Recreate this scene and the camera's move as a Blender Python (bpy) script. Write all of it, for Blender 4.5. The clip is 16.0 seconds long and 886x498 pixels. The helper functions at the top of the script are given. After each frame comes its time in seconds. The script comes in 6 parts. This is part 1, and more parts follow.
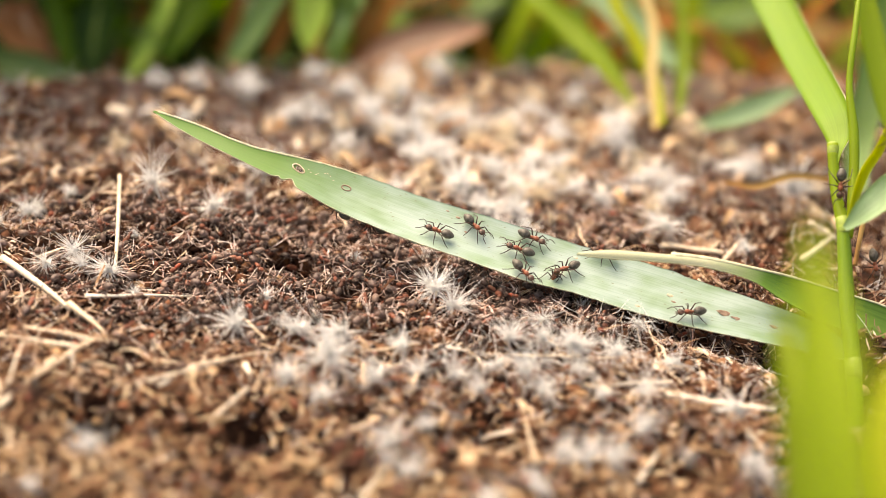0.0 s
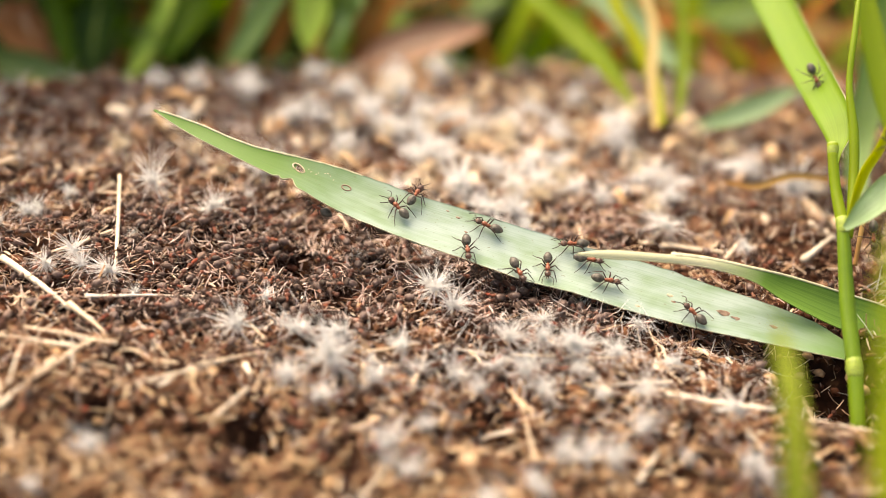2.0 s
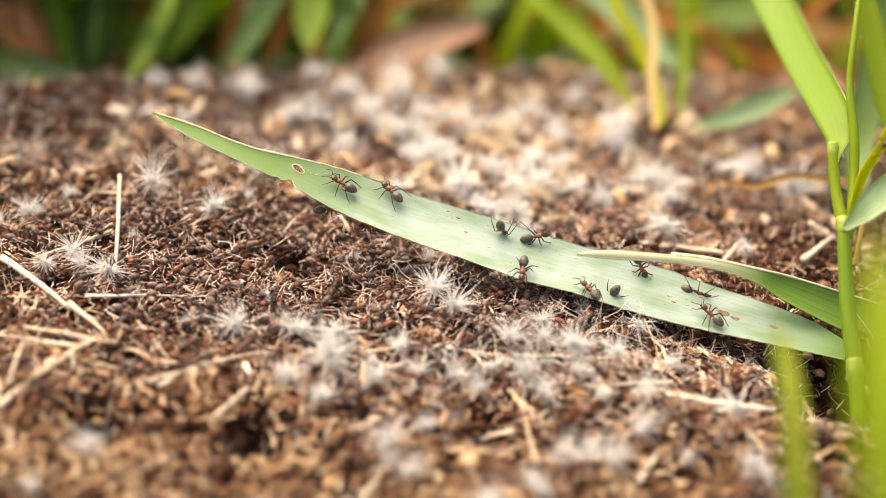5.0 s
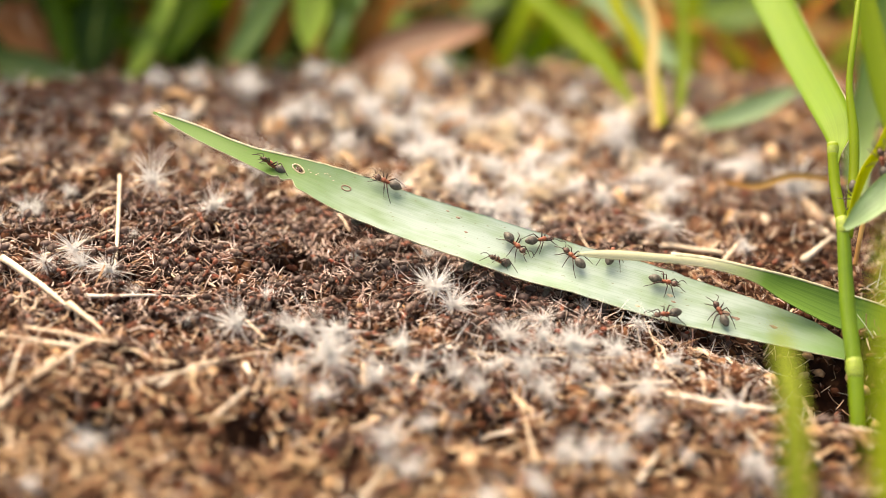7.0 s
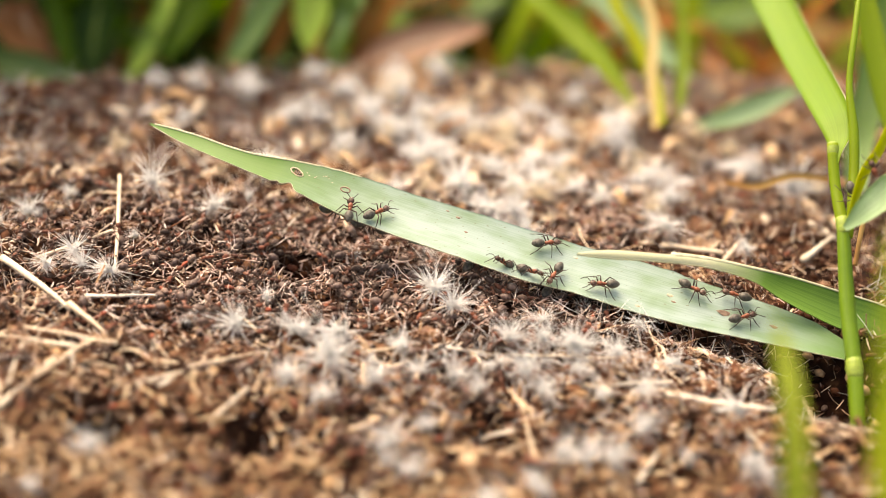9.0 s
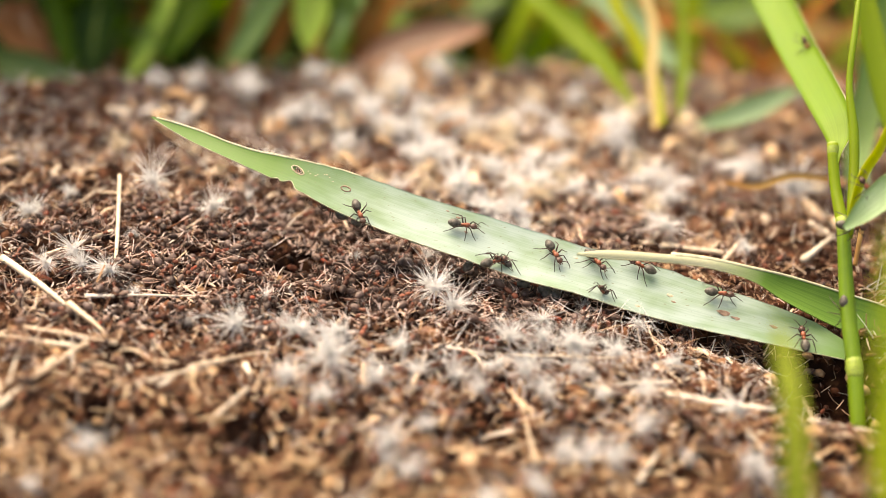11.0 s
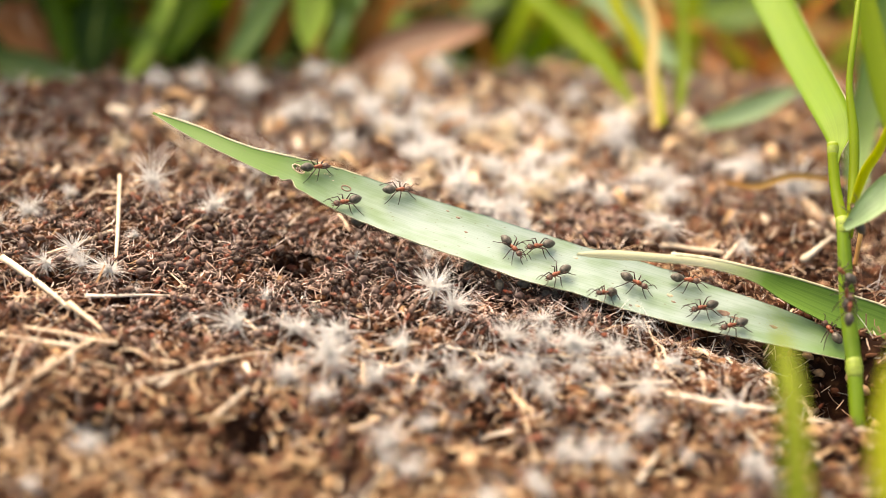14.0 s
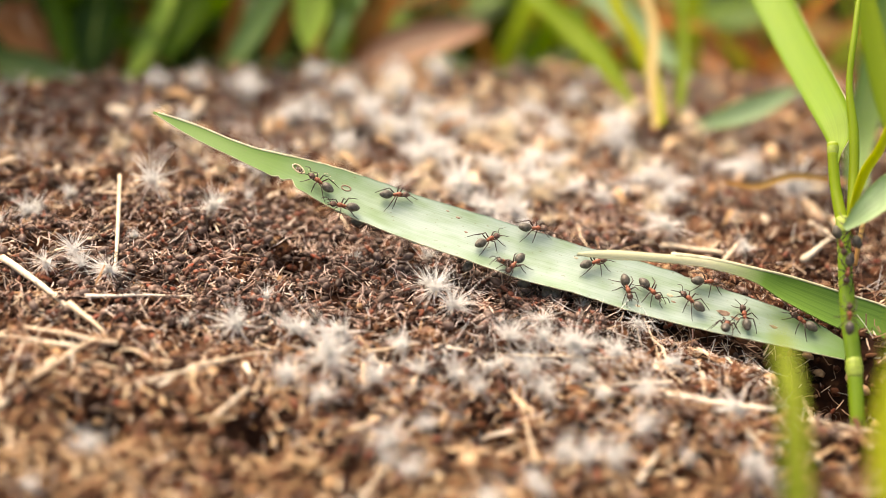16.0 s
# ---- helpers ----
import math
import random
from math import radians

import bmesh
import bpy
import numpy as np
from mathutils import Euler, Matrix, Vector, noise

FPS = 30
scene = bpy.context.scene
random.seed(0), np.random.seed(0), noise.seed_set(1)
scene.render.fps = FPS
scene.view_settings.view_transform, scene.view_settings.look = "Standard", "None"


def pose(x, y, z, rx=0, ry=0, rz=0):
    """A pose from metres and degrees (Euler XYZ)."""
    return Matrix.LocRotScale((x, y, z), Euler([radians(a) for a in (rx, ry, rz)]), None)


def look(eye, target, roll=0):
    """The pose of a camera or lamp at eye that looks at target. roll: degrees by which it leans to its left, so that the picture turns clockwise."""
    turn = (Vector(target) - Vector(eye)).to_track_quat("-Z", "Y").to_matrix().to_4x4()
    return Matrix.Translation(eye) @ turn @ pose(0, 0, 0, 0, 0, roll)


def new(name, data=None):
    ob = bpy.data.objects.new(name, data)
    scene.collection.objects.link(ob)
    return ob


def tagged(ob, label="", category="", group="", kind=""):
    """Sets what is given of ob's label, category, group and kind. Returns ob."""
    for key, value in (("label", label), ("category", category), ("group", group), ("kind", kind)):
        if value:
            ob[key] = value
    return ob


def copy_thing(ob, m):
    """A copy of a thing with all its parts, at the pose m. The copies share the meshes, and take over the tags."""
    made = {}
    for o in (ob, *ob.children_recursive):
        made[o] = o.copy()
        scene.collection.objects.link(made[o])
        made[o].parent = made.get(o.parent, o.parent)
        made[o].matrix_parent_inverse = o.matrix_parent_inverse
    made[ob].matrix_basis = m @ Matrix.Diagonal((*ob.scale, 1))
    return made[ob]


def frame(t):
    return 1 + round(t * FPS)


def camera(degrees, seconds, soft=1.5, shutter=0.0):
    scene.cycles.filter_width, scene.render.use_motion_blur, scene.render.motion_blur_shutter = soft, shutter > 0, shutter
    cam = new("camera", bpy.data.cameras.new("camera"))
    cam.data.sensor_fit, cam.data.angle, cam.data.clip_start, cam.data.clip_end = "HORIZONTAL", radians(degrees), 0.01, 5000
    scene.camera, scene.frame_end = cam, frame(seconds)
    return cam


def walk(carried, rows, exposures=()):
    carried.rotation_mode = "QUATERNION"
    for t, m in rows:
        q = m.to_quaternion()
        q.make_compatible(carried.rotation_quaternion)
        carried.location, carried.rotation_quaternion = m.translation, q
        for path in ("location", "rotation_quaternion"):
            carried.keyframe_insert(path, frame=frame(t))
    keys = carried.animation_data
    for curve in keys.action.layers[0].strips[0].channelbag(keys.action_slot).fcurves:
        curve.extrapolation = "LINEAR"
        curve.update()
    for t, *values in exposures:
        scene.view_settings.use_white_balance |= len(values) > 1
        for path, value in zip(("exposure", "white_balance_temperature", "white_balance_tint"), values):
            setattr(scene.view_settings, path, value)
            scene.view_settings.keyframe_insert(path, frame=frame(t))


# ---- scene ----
cam = camera(38, 16.0, soft=0.65)
cam.data.dof.use_dof = True
cam.data.dof.focus_distance = 0.2525
cam.data.dof.aperture_fstop = 4.9
EYE = (0.0, -0.21651, 0.125)
walk(cam, [(0.0, look(EYE, (0, 0, 0))), (16.0, look(EYE, (0, 0, 0)))], exposures=[(0.0, 1.51, 8900, 14), (16.0, 1.51, 8900, 14)])

# ---- light: bright hazy sky, broad soft sun from behind the mound ----
SUN_UP, SUN_TURN = 61, -39
world = bpy.data.worlds.new("sky")
scene.world = world
world.use_nodes = True
sky = world.node_tree.nodes.new("ShaderNodeTexSky")
sky.sky_type, sky.sun_disc = "NISHITA", False
sky.sun_elevation, sky.sun_rotation = radians(SUN_UP), radians(SUN_TURN)
sky.dust_density, sky.ozone_density = 3.0, 0.6
back = world.node_tree.nodes["Background"]
back.inputs["Strength"].default_value = 0.105
world.node_tree.links.new(sky.outputs["Color"], back.inputs["Color"])
sun = new("sun", bpy.data.lights.new("sun", "SUN"))
sun.data.energy, sun.data.angle, sun.data.color = 2.75, radians(62), (1.0, 0.95, 0.9)
sun.matrix_world = look((-0.42, 0.52, 1.2), (0, 0, 0))

# ---- materials ----


def material(name, build):
    m = bpy.data.materials.new(name)
    m.use_nodes = True
    nt = m.node_tree
    bsdf = nt.nodes["Principled BSDF"]
    build(nt, bsdf)
    return m


def node(nt, kind, **values):
    n = nt.nodes.new(kind)
    for k, v in values.items():
        n.inputs[k].default_value = v
    return n


def ramp(nt, fac, stops):
    r = nt.nodes.new("ShaderNodeValToRGB")
    e = r.color_ramp.elements
    while len(e) < len(stops):
        e.new(0.5)
    for el, (p, c) in zip(e, stops):
        el.position, el.color = p, (*c, 1)
    nt.links.new(fac, r.inputs["Fac"])
    return r.outputs["Color"]


def mix(nt, fac, a, b, how="MIX"):
    m = nt.nodes.new("ShaderNodeMix")
    m.data_type, m.blend_type = "RGBA", how
    for sock, v in ((m.inputs[0], fac), (m.inputs[6], a), (m.inputs[7], b)):
        if isinstance(v, (int, float)):
            sock.default_value = v
        elif isinstance(v, tuple):
            sock.default_value = (*v, 1)
        else:
            nt.links.new(v, sock)
    return m.outputs[2]


def noise_of(nt, scale, detail=3.0, space="Object"):
    tc = nt.nodes.new("ShaderNodeTexCoord")
    n = node(nt, "ShaderNodeTexNoise", Scale=scale, Detail=detail)
    nt.links.new(tc.outputs[space], n.inputs["Vector"])
    return n.outputs["Fac"]


def bump_of(nt, bsdf, height, strength, distance):
    b = node(nt, "ShaderNodeBump", Strength=strength, Distance=distance)
    nt.links.new(height, b.inputs["Height"])
    nt.links.new(b.outputs["Normal"], bsdf.inputs["Normal"])


def soil(nt, bsdf):
    c = ramp(nt, noise_of(nt, 320, 5), [(0.3, (0.009, 0.0045, 0.003)), (0.55, (0.032, 0.014, 0.008)), (0.75, (0.12, 0.06, 0.03))])
    big = ramp(nt, noise_of(nt, 28, 3), [(0.35, (0.75, 0.7, 0.66)), (0.7, (1.25, 1.15, 1.0))])
    nt.links.new(mix(nt, 1.0, c, big, "MULTIPLY"), bsdf.inputs["Base Color"])
    bsdf.inputs["Roughness"].default_value = 0.9
    bsdf.inputs["Specular IOR Level"].default_value = 0.1
    bump_of(nt, bsdf, noise_of(nt, 900, 4), 0.6, 0.0006)


def island(stops, rough, gloss=0.2):
    def build(nt, bsdf):
        g = nt.nodes.new("ShaderNodeNewGeometry")
        c = ramp(nt, g.outputs["Random Per Island"], stops)
        grain = ramp(nt, noise_of(nt, 1500, 3), [(0.3, (0.72, 0.67, 0.62)), (0.7, (1.25, 1.18, 1.1))])
        nt.links.new(mix(nt, 1.0, c, grain, "MULTIPLY"), bsdf.inputs["Base Color"])
        bsdf.inputs["Roughness"].default_value = rough
        bsdf.inputs["Specular IOR Level"].default_value = gloss
        bump_of(nt, bsdf, noise_of(nt, 2500, 3), 0.4, 0.0002)
    return build


def each(stops, rough, grain_scale=1200):
    def build(nt, bsdf):
        g = nt.nodes.new("ShaderNodeObjectInfo")
        c = ramp(nt, g.outputs["Random"], stops)
        grain = ramp(nt, noise_of(nt, grain_scale, 3), [(0.3, (0.72, 0.7, 0.66)), (0.7, (1.15, 1.13, 1.1))])
        nt.links.new(mix(nt, 1.0, c, grain, "MULTIPLY"), bsdf.inputs["Base Color"])
        bsdf.inputs["Roughness"].default_value = rough
        bump_of(nt, bsdf, noise_of(nt, grain_scale * 2, 3), 0.35, 0.0001)
    return build


def leafy(pale, deep, veins=26.0, rough=0.42, through_light=0.35, fleck=0.0, turn=None, streaky=1.0):
    """Grass: lengthwise veins from the leaf's own UV, patches of pale bloom, light shining through."""
    def build(nt, bsdf, deep=deep):
        uv = nt.nodes.new("ShaderNodeUVMap")
        sep = nt.nodes.new("ShaderNodeSeparateXYZ")
        nt.links.new(uv.outputs["UV"], sep.inputs[0])
        stretch = node(nt, "ShaderNodeMapping", Scale=(veins, 1.2, 1.0))
        nt.links.new(uv.outputs["UV"], stretch.inputs["Vector"])
        fine = node(nt, "ShaderNodeTexNoise", Scale=1.6, Detail=3.0)
        nt.links.new(stretch.outputs["Vector"], fine.inputs["Vector"])
        wide_map = node(nt, "ShaderNodeMapping", Scale=(3.0, 16.0, 1.0))
        nt.links.new(uv.outputs["UV"], wide_map.inputs["Vector"])
        blotch = node(nt, "ShaderNodeTexNoise", Scale=1.0, Detail=2.0)
        nt.links.new(wide_map.outputs["Vector"], blotch.inputs["Vector"])
        specks = node(nt, "ShaderNodeTexNoise", Scale=9.0, Detail=1.0)
        nt.links.new(wide_map.outputs["Vector"], specks.inputs["Vector"])
        along = ramp(nt, sep.outputs["Y"], [(0.0, deep), (0.19, deep), (0.40, pale), (0.82, pale), (1.0, deep)])
        if turn:
            along = ramp(nt, sep.outputs["Y"], [(0.0, pale), (turn[0] - 0.04, pale), (turn[0] + 0.12, turn[1]), (1.0, turn[1])])
            deep = turn[1]
        patch = along if turn else mix(nt, ramp(nt, blotch.outputs["Fac"], [(0.4, (0, 0, 0)), (0.7, (0.55, 0.55, 0.55))]), along, deep)
        streak = ramp(nt, fine.outputs["Fac"], [(0.35, (1 - 0.22 * streaky, 1 - 0.18 * streaky, 1 - 0.26 * streaky)), (0.6, (1 + 0.08 * streaky, 1 + 0.06 * streaky, 1 + 0.05 * streaky))])
        c = mix(nt, 1.0, patch, streak, "MULTIPLY")
        if fleck:
            f = ramp(nt, specks.outputs["Fac"], [(0.70, (0, 0, 0)), (0.74, (fleck, fleck, fleck))])
            c = mix(nt, f, c, (0.16, 0.13, 0.06))
        nt.links.new(c, bsdf.inputs["Base Color"])
        bsdf.inputs["Roughness"].default_value = rough
        bsdf.inputs["Specular IOR Level"].default_value = 0.5 if rough < 0.44 else 0.2
        bump_of(nt, bsdf, fine.outputs["Fac"], 0.2 * streaky, 0.0003)
        tr = nt.nodes.new("ShaderNodeBsdfTranslucent")
        nt.links.new(mix(nt, 1.0, c, (1.0, 1.0, 0.45), "MULTIPLY"), tr.inputs["Color"])
        ms = nt.nodes.new("ShaderNodeMixShader")
        ms.inputs[0].default_value = through_light
        nt.links.new(bsdf.outputs[0], ms.inputs[1])
        nt.links.new(tr.outputs[0], ms.inputs[2])
        nt.links.new(ms.outputs[0], nt.nodes["Material Output"].inputs["Surface"])
    return build


def chitin(dark, light, rough, scale=1800):
    def build(nt, bsdf):
        c = ramp(nt, noise_of(nt, scale, 3), [(0.35, dark), (0.7, light)])
        nt.links.new(c, bsdf.inputs["Base Color"])
        bsdf.inputs["Roughness"].default_value = rough
        bump_of(nt, bsdf, noise_of(nt, 6000, 2), 0.3, 0.00005)
    return build


def silk(tone):
    return lambda nt, bsdf: silky(nt, bsdf, (*tone, 1))


def silky(nt, bsdf, tone):
    bsdf.inputs["Base Color"].default_value = tone
    bsdf.inputs["Roughness"].default_value = 0.35
    tr = node(nt, "ShaderNodeBsdfTranslucent", Color=tone)
    ms = node(nt, "ShaderNodeMixShader", Fac=0.78)
    nt.links.new(bsdf.outputs[0], ms.inputs[1])
    nt.links.new(tr.outputs[0], ms.inputs[2])
    nt.links.new(ms.outputs[0], nt.nodes["Material Output"].inputs["Surface"])


SOIL = material("soil", soil)
CRUMB = material("soil_crumbs", island([(0.0, (0.008, 0.0035, 0.0022)), (0.4, (0.046, 0.018, 0.0095)), (0.75, (0.135, 0.058, 0.034)), (0.92, (0.245, 0.13, 0.076)), (1.0, (0.48, 0.33, 0.20))], 0.7, 0.06))
GASTER_LUMP = material("gaster_lumps", island([(0.0, (0.018, 0.009, 0.006)), (0.5, (0.07, 0.034, 0.022)), (0.85, (0.15, 0.075, 0.05)), (1.0, (0.26, 0.08, 0.045))], 0.42, 0.3))
BITS = material("plant_bits", island([(0.0, (0.03, 0.012, 0.006)), (0.5, (0.13, 0.055, 0.03)), (0.75, (0.38, 0.25, 0.155)), (1.0, (0.94, 0.82, 0.66))], 0.6, 0.1))
SWARM_GASTER = material("swarm_gaster", island([(0.0, (0.022, 0.012, 0.009)), (0.4, (0.08, 0.05, 0.04)), (0.8, (0.165, 0.112, 0.092)), (1.0, (0.26, 0.18, 0.15))], 0.45, 0.3))
SWARM_THORAX = material("swarm_thorax", island([(0.0, (0.035, 0.016, 0.011)), (0.55, (0.105, 0.042, 0.028)), (0.9, (0.185, 0.062, 0.038)), (1.0, (0.30, 0.07, 0.04))], 0.45, 0.2))
FLAKES = material("bud_scales", island([(0.0, (0.06, 0.025, 0.013)), (0.4, (0.20, 0.105, 0.06)), (0.7, (0.55, 0.42, 0.29)), (1.0, (0.94, 0.87, 0.76))], 0.6, 0.1))
FIBRE = material("pale_fibres", island([(0.0, (0.18, 0.083, 0.052)), (0.45, (0.46, 0.305, 0.215)), (0.75, (0.68, 0.54, 0.43)), (1.0, (0.93, 0.85, 0.74))], 0.5, 0.2))
FRAGMENT = material("leaf_fragments", island([(0.0, (0.10, 0.045, 0.022)), (0.5, (0.27, 0.15, 0.08)), (0.85, (0.46, 0.31, 0.18)), (1.0, (0.72, 0.58, 0.40))], 0.6, 0.15))
DEADLEAF = material("dead_leaves", island([(0.0, (0.104, 0.0427, 0.0215)), (0.5, (0.27, 0.123, 0.0559)), (1.0, (0.52, 0.323, 0.155))], 0.65))
STRAW = material("straw", each([(0.0, (0.64, 0.49, 0.35)), (0.5, (0.80, 0.68, 0.53)), (1.0, (0.91, 0.83, 0.72))], 0.5))
BLADE = material("glaucous_blade", leafy((0.35, 0.46, 0.41), (0.10, 0.22, 0.03), 34, 0.42, 0.12, 0.6, None, 0.5))
# colour of pale fibres and of the leg glints among the ants
FIBRE_GLINT = material("pinkish_fibre_glints", island([(0.0, (0.34, 0.2, 0.16)), (0.5, (0.6, 0.45, 0.4)), (1.0, (0.88, 0.79, 0.76))], 0.42, 0.5))
LIME = material("lime_green_leaf", leafy((0.43, 0.568, 0.0263), (0.45, 0.588, 0.0263), 14, 0.42, 0.6, 0.0, None, 0.6))
FRONT_STRAW = material("golden_straw", island([(0.0, (0.09, 0.04, 0.018)), (0.4, (0.22, 0.12, 0.06)), (0.75, (0.46, 0.31, 0.18)), (1.0, (0.88, 0.73, 0.52))], 0.55))
BLADE_EDGE = material("pale_margin", each([(0.0, (0.62, 0.62, 0.42)), (1.0, (0.68, 0.66, 0.46))], 0.5))
STRIP = material("pale_folded_leaf", leafy((0.48, 0.49, 0.34), (0.48, 0.49, 0.34), 14, 0.5, 0.15, turn=(0.42, (0.13, 0.26, 0.045))))
YOUNG_LEAF = material("young_green", leafy((0.15, 0.28, 0.02), (0.165, 0.28, 0.018), 16, 0.45, 0.28, 0.0, None, 0.5))
FRESH = material("fresh_green", leafy((0.31, 0.451, 0.0225), (0.34, 0.47, 0.0225), 16, 0.42, 0.55, 0.0, None, 0.5))
STEM_GREEN = material("green_stem", leafy((0.16, 0.294, 0.015), (0.2, 0.343, 0.0188), 16, 0.42, 0.35, 0.0, None, 0.6))
BLUEGREEN = material("bluish_green", leafy((0.304, 0.46, 0.182), (0.257, 0.414, 0.126), 16, 0.45, 0.5))
YELLOWING = material("yellowing_green", leafy((0.60, 0.64, 0.05), (0.56, 0.62, 0.05), 16, 0.45, 0.62))
MINT = material("pale_mint_leaf", leafy((0.44, 0.61, 0.39), (0.40, 0.58, 0.34), 16, 0.45, 0.45))
OLIVE = material("olive_green", leafy((0.3, 0.372, 0.0375), (0.27, 0.353, 0.0338), 16, 0.45, 0.4))
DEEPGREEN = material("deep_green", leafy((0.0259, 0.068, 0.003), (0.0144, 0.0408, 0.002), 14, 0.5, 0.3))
MIDGREEN = material("mid_green", leafy((0.122, 0.224, 0.01), (0.0864, 0.184, 0.0075), 14, 0.45, 0.45))
BROWN_BLADE = material("brown_dry_leaf", leafy((0.42, 0.167, 0.0375), (0.34, 0.118, 0.0225), 14, 0.6, 0.35))
LIGHT_LEAF = material("light_green_leaf", leafy((0.52, 0.706, 0.15), (0.5, 0.686, 0.135), 16, 0.45, 0.5))
DRY = material("dry_leaf", leafy((0.52, 0.323, 0.12), (0.42, 0.216, 0.075), 14, 0.6, 0.2))
PINK_DEAD = material("pinkish_dead_leaf", leafy((0.44, 0.26, 0.18), (0.36, 0.19, 0.12), 10, 0.6, 0.15))
RUST = material("rusty_dead_leaf", leafy((0.4, 0.176, 0.075), (0.28, 0.108, 0.0413), 10, 0.6, 0.15))
NODE = material("stem_node", each([(0.0, (0.25, 0.35, 0.05)), (1.0, (0.27, 0.37, 0.06))], 0.5))
PALE_DRY = material("cream_dry_leaf", leafy((0.74, 0.588, 0.285), (0.66, 0.49, 0.21), 14, 0.6, 0.3))
GASTER = material("ant_gaster", chitin((0.045, 0.038, 0.028), (0.12, 0.105, 0.082), 0.48))
THORAX = material("ant_thorax", chitin((0.16, 0.042, 0.02), (0.36, 0.105, 0.048), 0.4))
MOUND_THORAX = material("mound_ant_thorax", chitin((0.12, 0.042, 0.024), (0.25, 0.085, 0.045), 0.42))
HEAD = material("ant_head", chitin((0.045, 0.026, 0.018), (0.14, 0.055, 0.03), 0.38))
LEG = material("ant_leg", chitin((0.018, 0.009, 0.006), (0.065, 0.026, 0.015), 0.5))
BROWN_GASTER = material("brown_gaster", chitin((0.075, 0.04, 0.029), (0.17, 0.11, 0.09), 0.42))
SILK = material("silky_hairs", silk((0.96, 0.96, 0.955)))
DUSTY_SILK = material("dusty_silky_hairs", silk((0.95, 0.88, 0.76)))
SCAR = material("dry_scar", chitin((0.42, 0.34, 0.2), (0.68, 0.6, 0.44), 0.7, 900))
BROWNSPOT = material("brown_spot", chitin((0.20, 0.115, 0.075), (0.40, 0.27, 0.19), 0.7, 900))

# ---- building helpers ----


def mesh_of(name, verts, faces, mat, smooth=True):
    me = bpy.data.meshes.new(name)
    me.from_pydata([tuple(v) for v in verts], [], [tuple(f) for f in faces])
    me.materials.append(mat)
    if smooth:
        me.polygons.foreach_set("use_smooth", [True] * len(me.polygons))
    me.update()
    return me


def part(name, me, parent, label="", m=None):
    ob = new(name, me)
    ob.parent = parent
    if m is not None:
        ob.matrix_basis = m
    return tagged(ob, label)


def tube(points, radii, sides=6):
    """Vertices and faces of a closed tube along points."""
    pts = [Vector(p) for p in points]
    vs, fs = [], []
    up = Vector((0.31, 0.2, 0.93))
    for i, p in enumerate(pts):
        t = (pts[min(i + 1, len(pts) - 1)] - pts[max(i - 1, 0)]).normalized()
        a = t.cross(up)
        if a.length < 0.05:
            a = t.cross(Vector((1, 0, 0)))
        a.normalize()
        b = t.cross(a)
        for k in range(sides):
            w = 2 * math.pi * k / sides
            vs.append(p + (math.cos(w) * a + math.sin(w) * b) * float(radii[i]))
    for i in range(len(pts) - 1):
        for k in range(sides):
            j = (k + 1) % sides
            fs.append((i * sides + k, i * sides + j, (i + 1) * sides + j, (i + 1) * sides + k))
    fs.append(tuple(range(sides - 1, -1, -1)))
    fs.append(tuple(range((len(pts) - 1) * sides, len(pts) * sides)))
    return vs, fs


def joined(pieces):
    vs, fs = [], []
    for v, f in pieces:
        o = len(vs)
        vs += list(v)
        fs += [tuple(i + o for i in q) for q in f]
    return vs, fs


def ellipsoid(c, r, rows=7, cols=10, pinch=0.0):
    """Rounded body, long axis y; pinch narrows its rear end."""
    vs, fs = [], []
    for i in range(rows + 1):
        a = math.pi * i / rows
        y, q = -math.cos(a), math.sin(a)
        q *= 1 - pinch * max(0.0, -y)
        for k in range(cols):
            w = 2 * math.pi * k / cols
            vs.append((c[0] + r[0] * q * math.cos(w), c[1] + r[1] * y, c[2] + r[2] * q * math.sin(w)))
    for i in range(rows):
        for k in range(cols):
            j = (k + 1) % cols
            fs.append((i * cols + k, i * cols + j, (i + 1) * cols + j, (i + 1) * cols + k))
    return vs, fs


def spline(points, u):
    """Catmull-Rom through points, u from 0 to 1."""
    n = len(points) - 1
    x = min(max(u * n, 0.0), n - 1e-6)
    i, f = int(x), x - int(x)
    p = [Vector(points[min(max(k, 0), n)]) for k in (i - 1, i, i + 1, i + 2)]
    return 0.5 * (2 * p[1] + (p[2] - p[0]) * f + (2 * p[0] - 5 * p[1] + 4 * p[2] - p[3]) * f * f + (3 * p[1] - p[0] - 3 * p[2] + p[3]) * f ** 3)


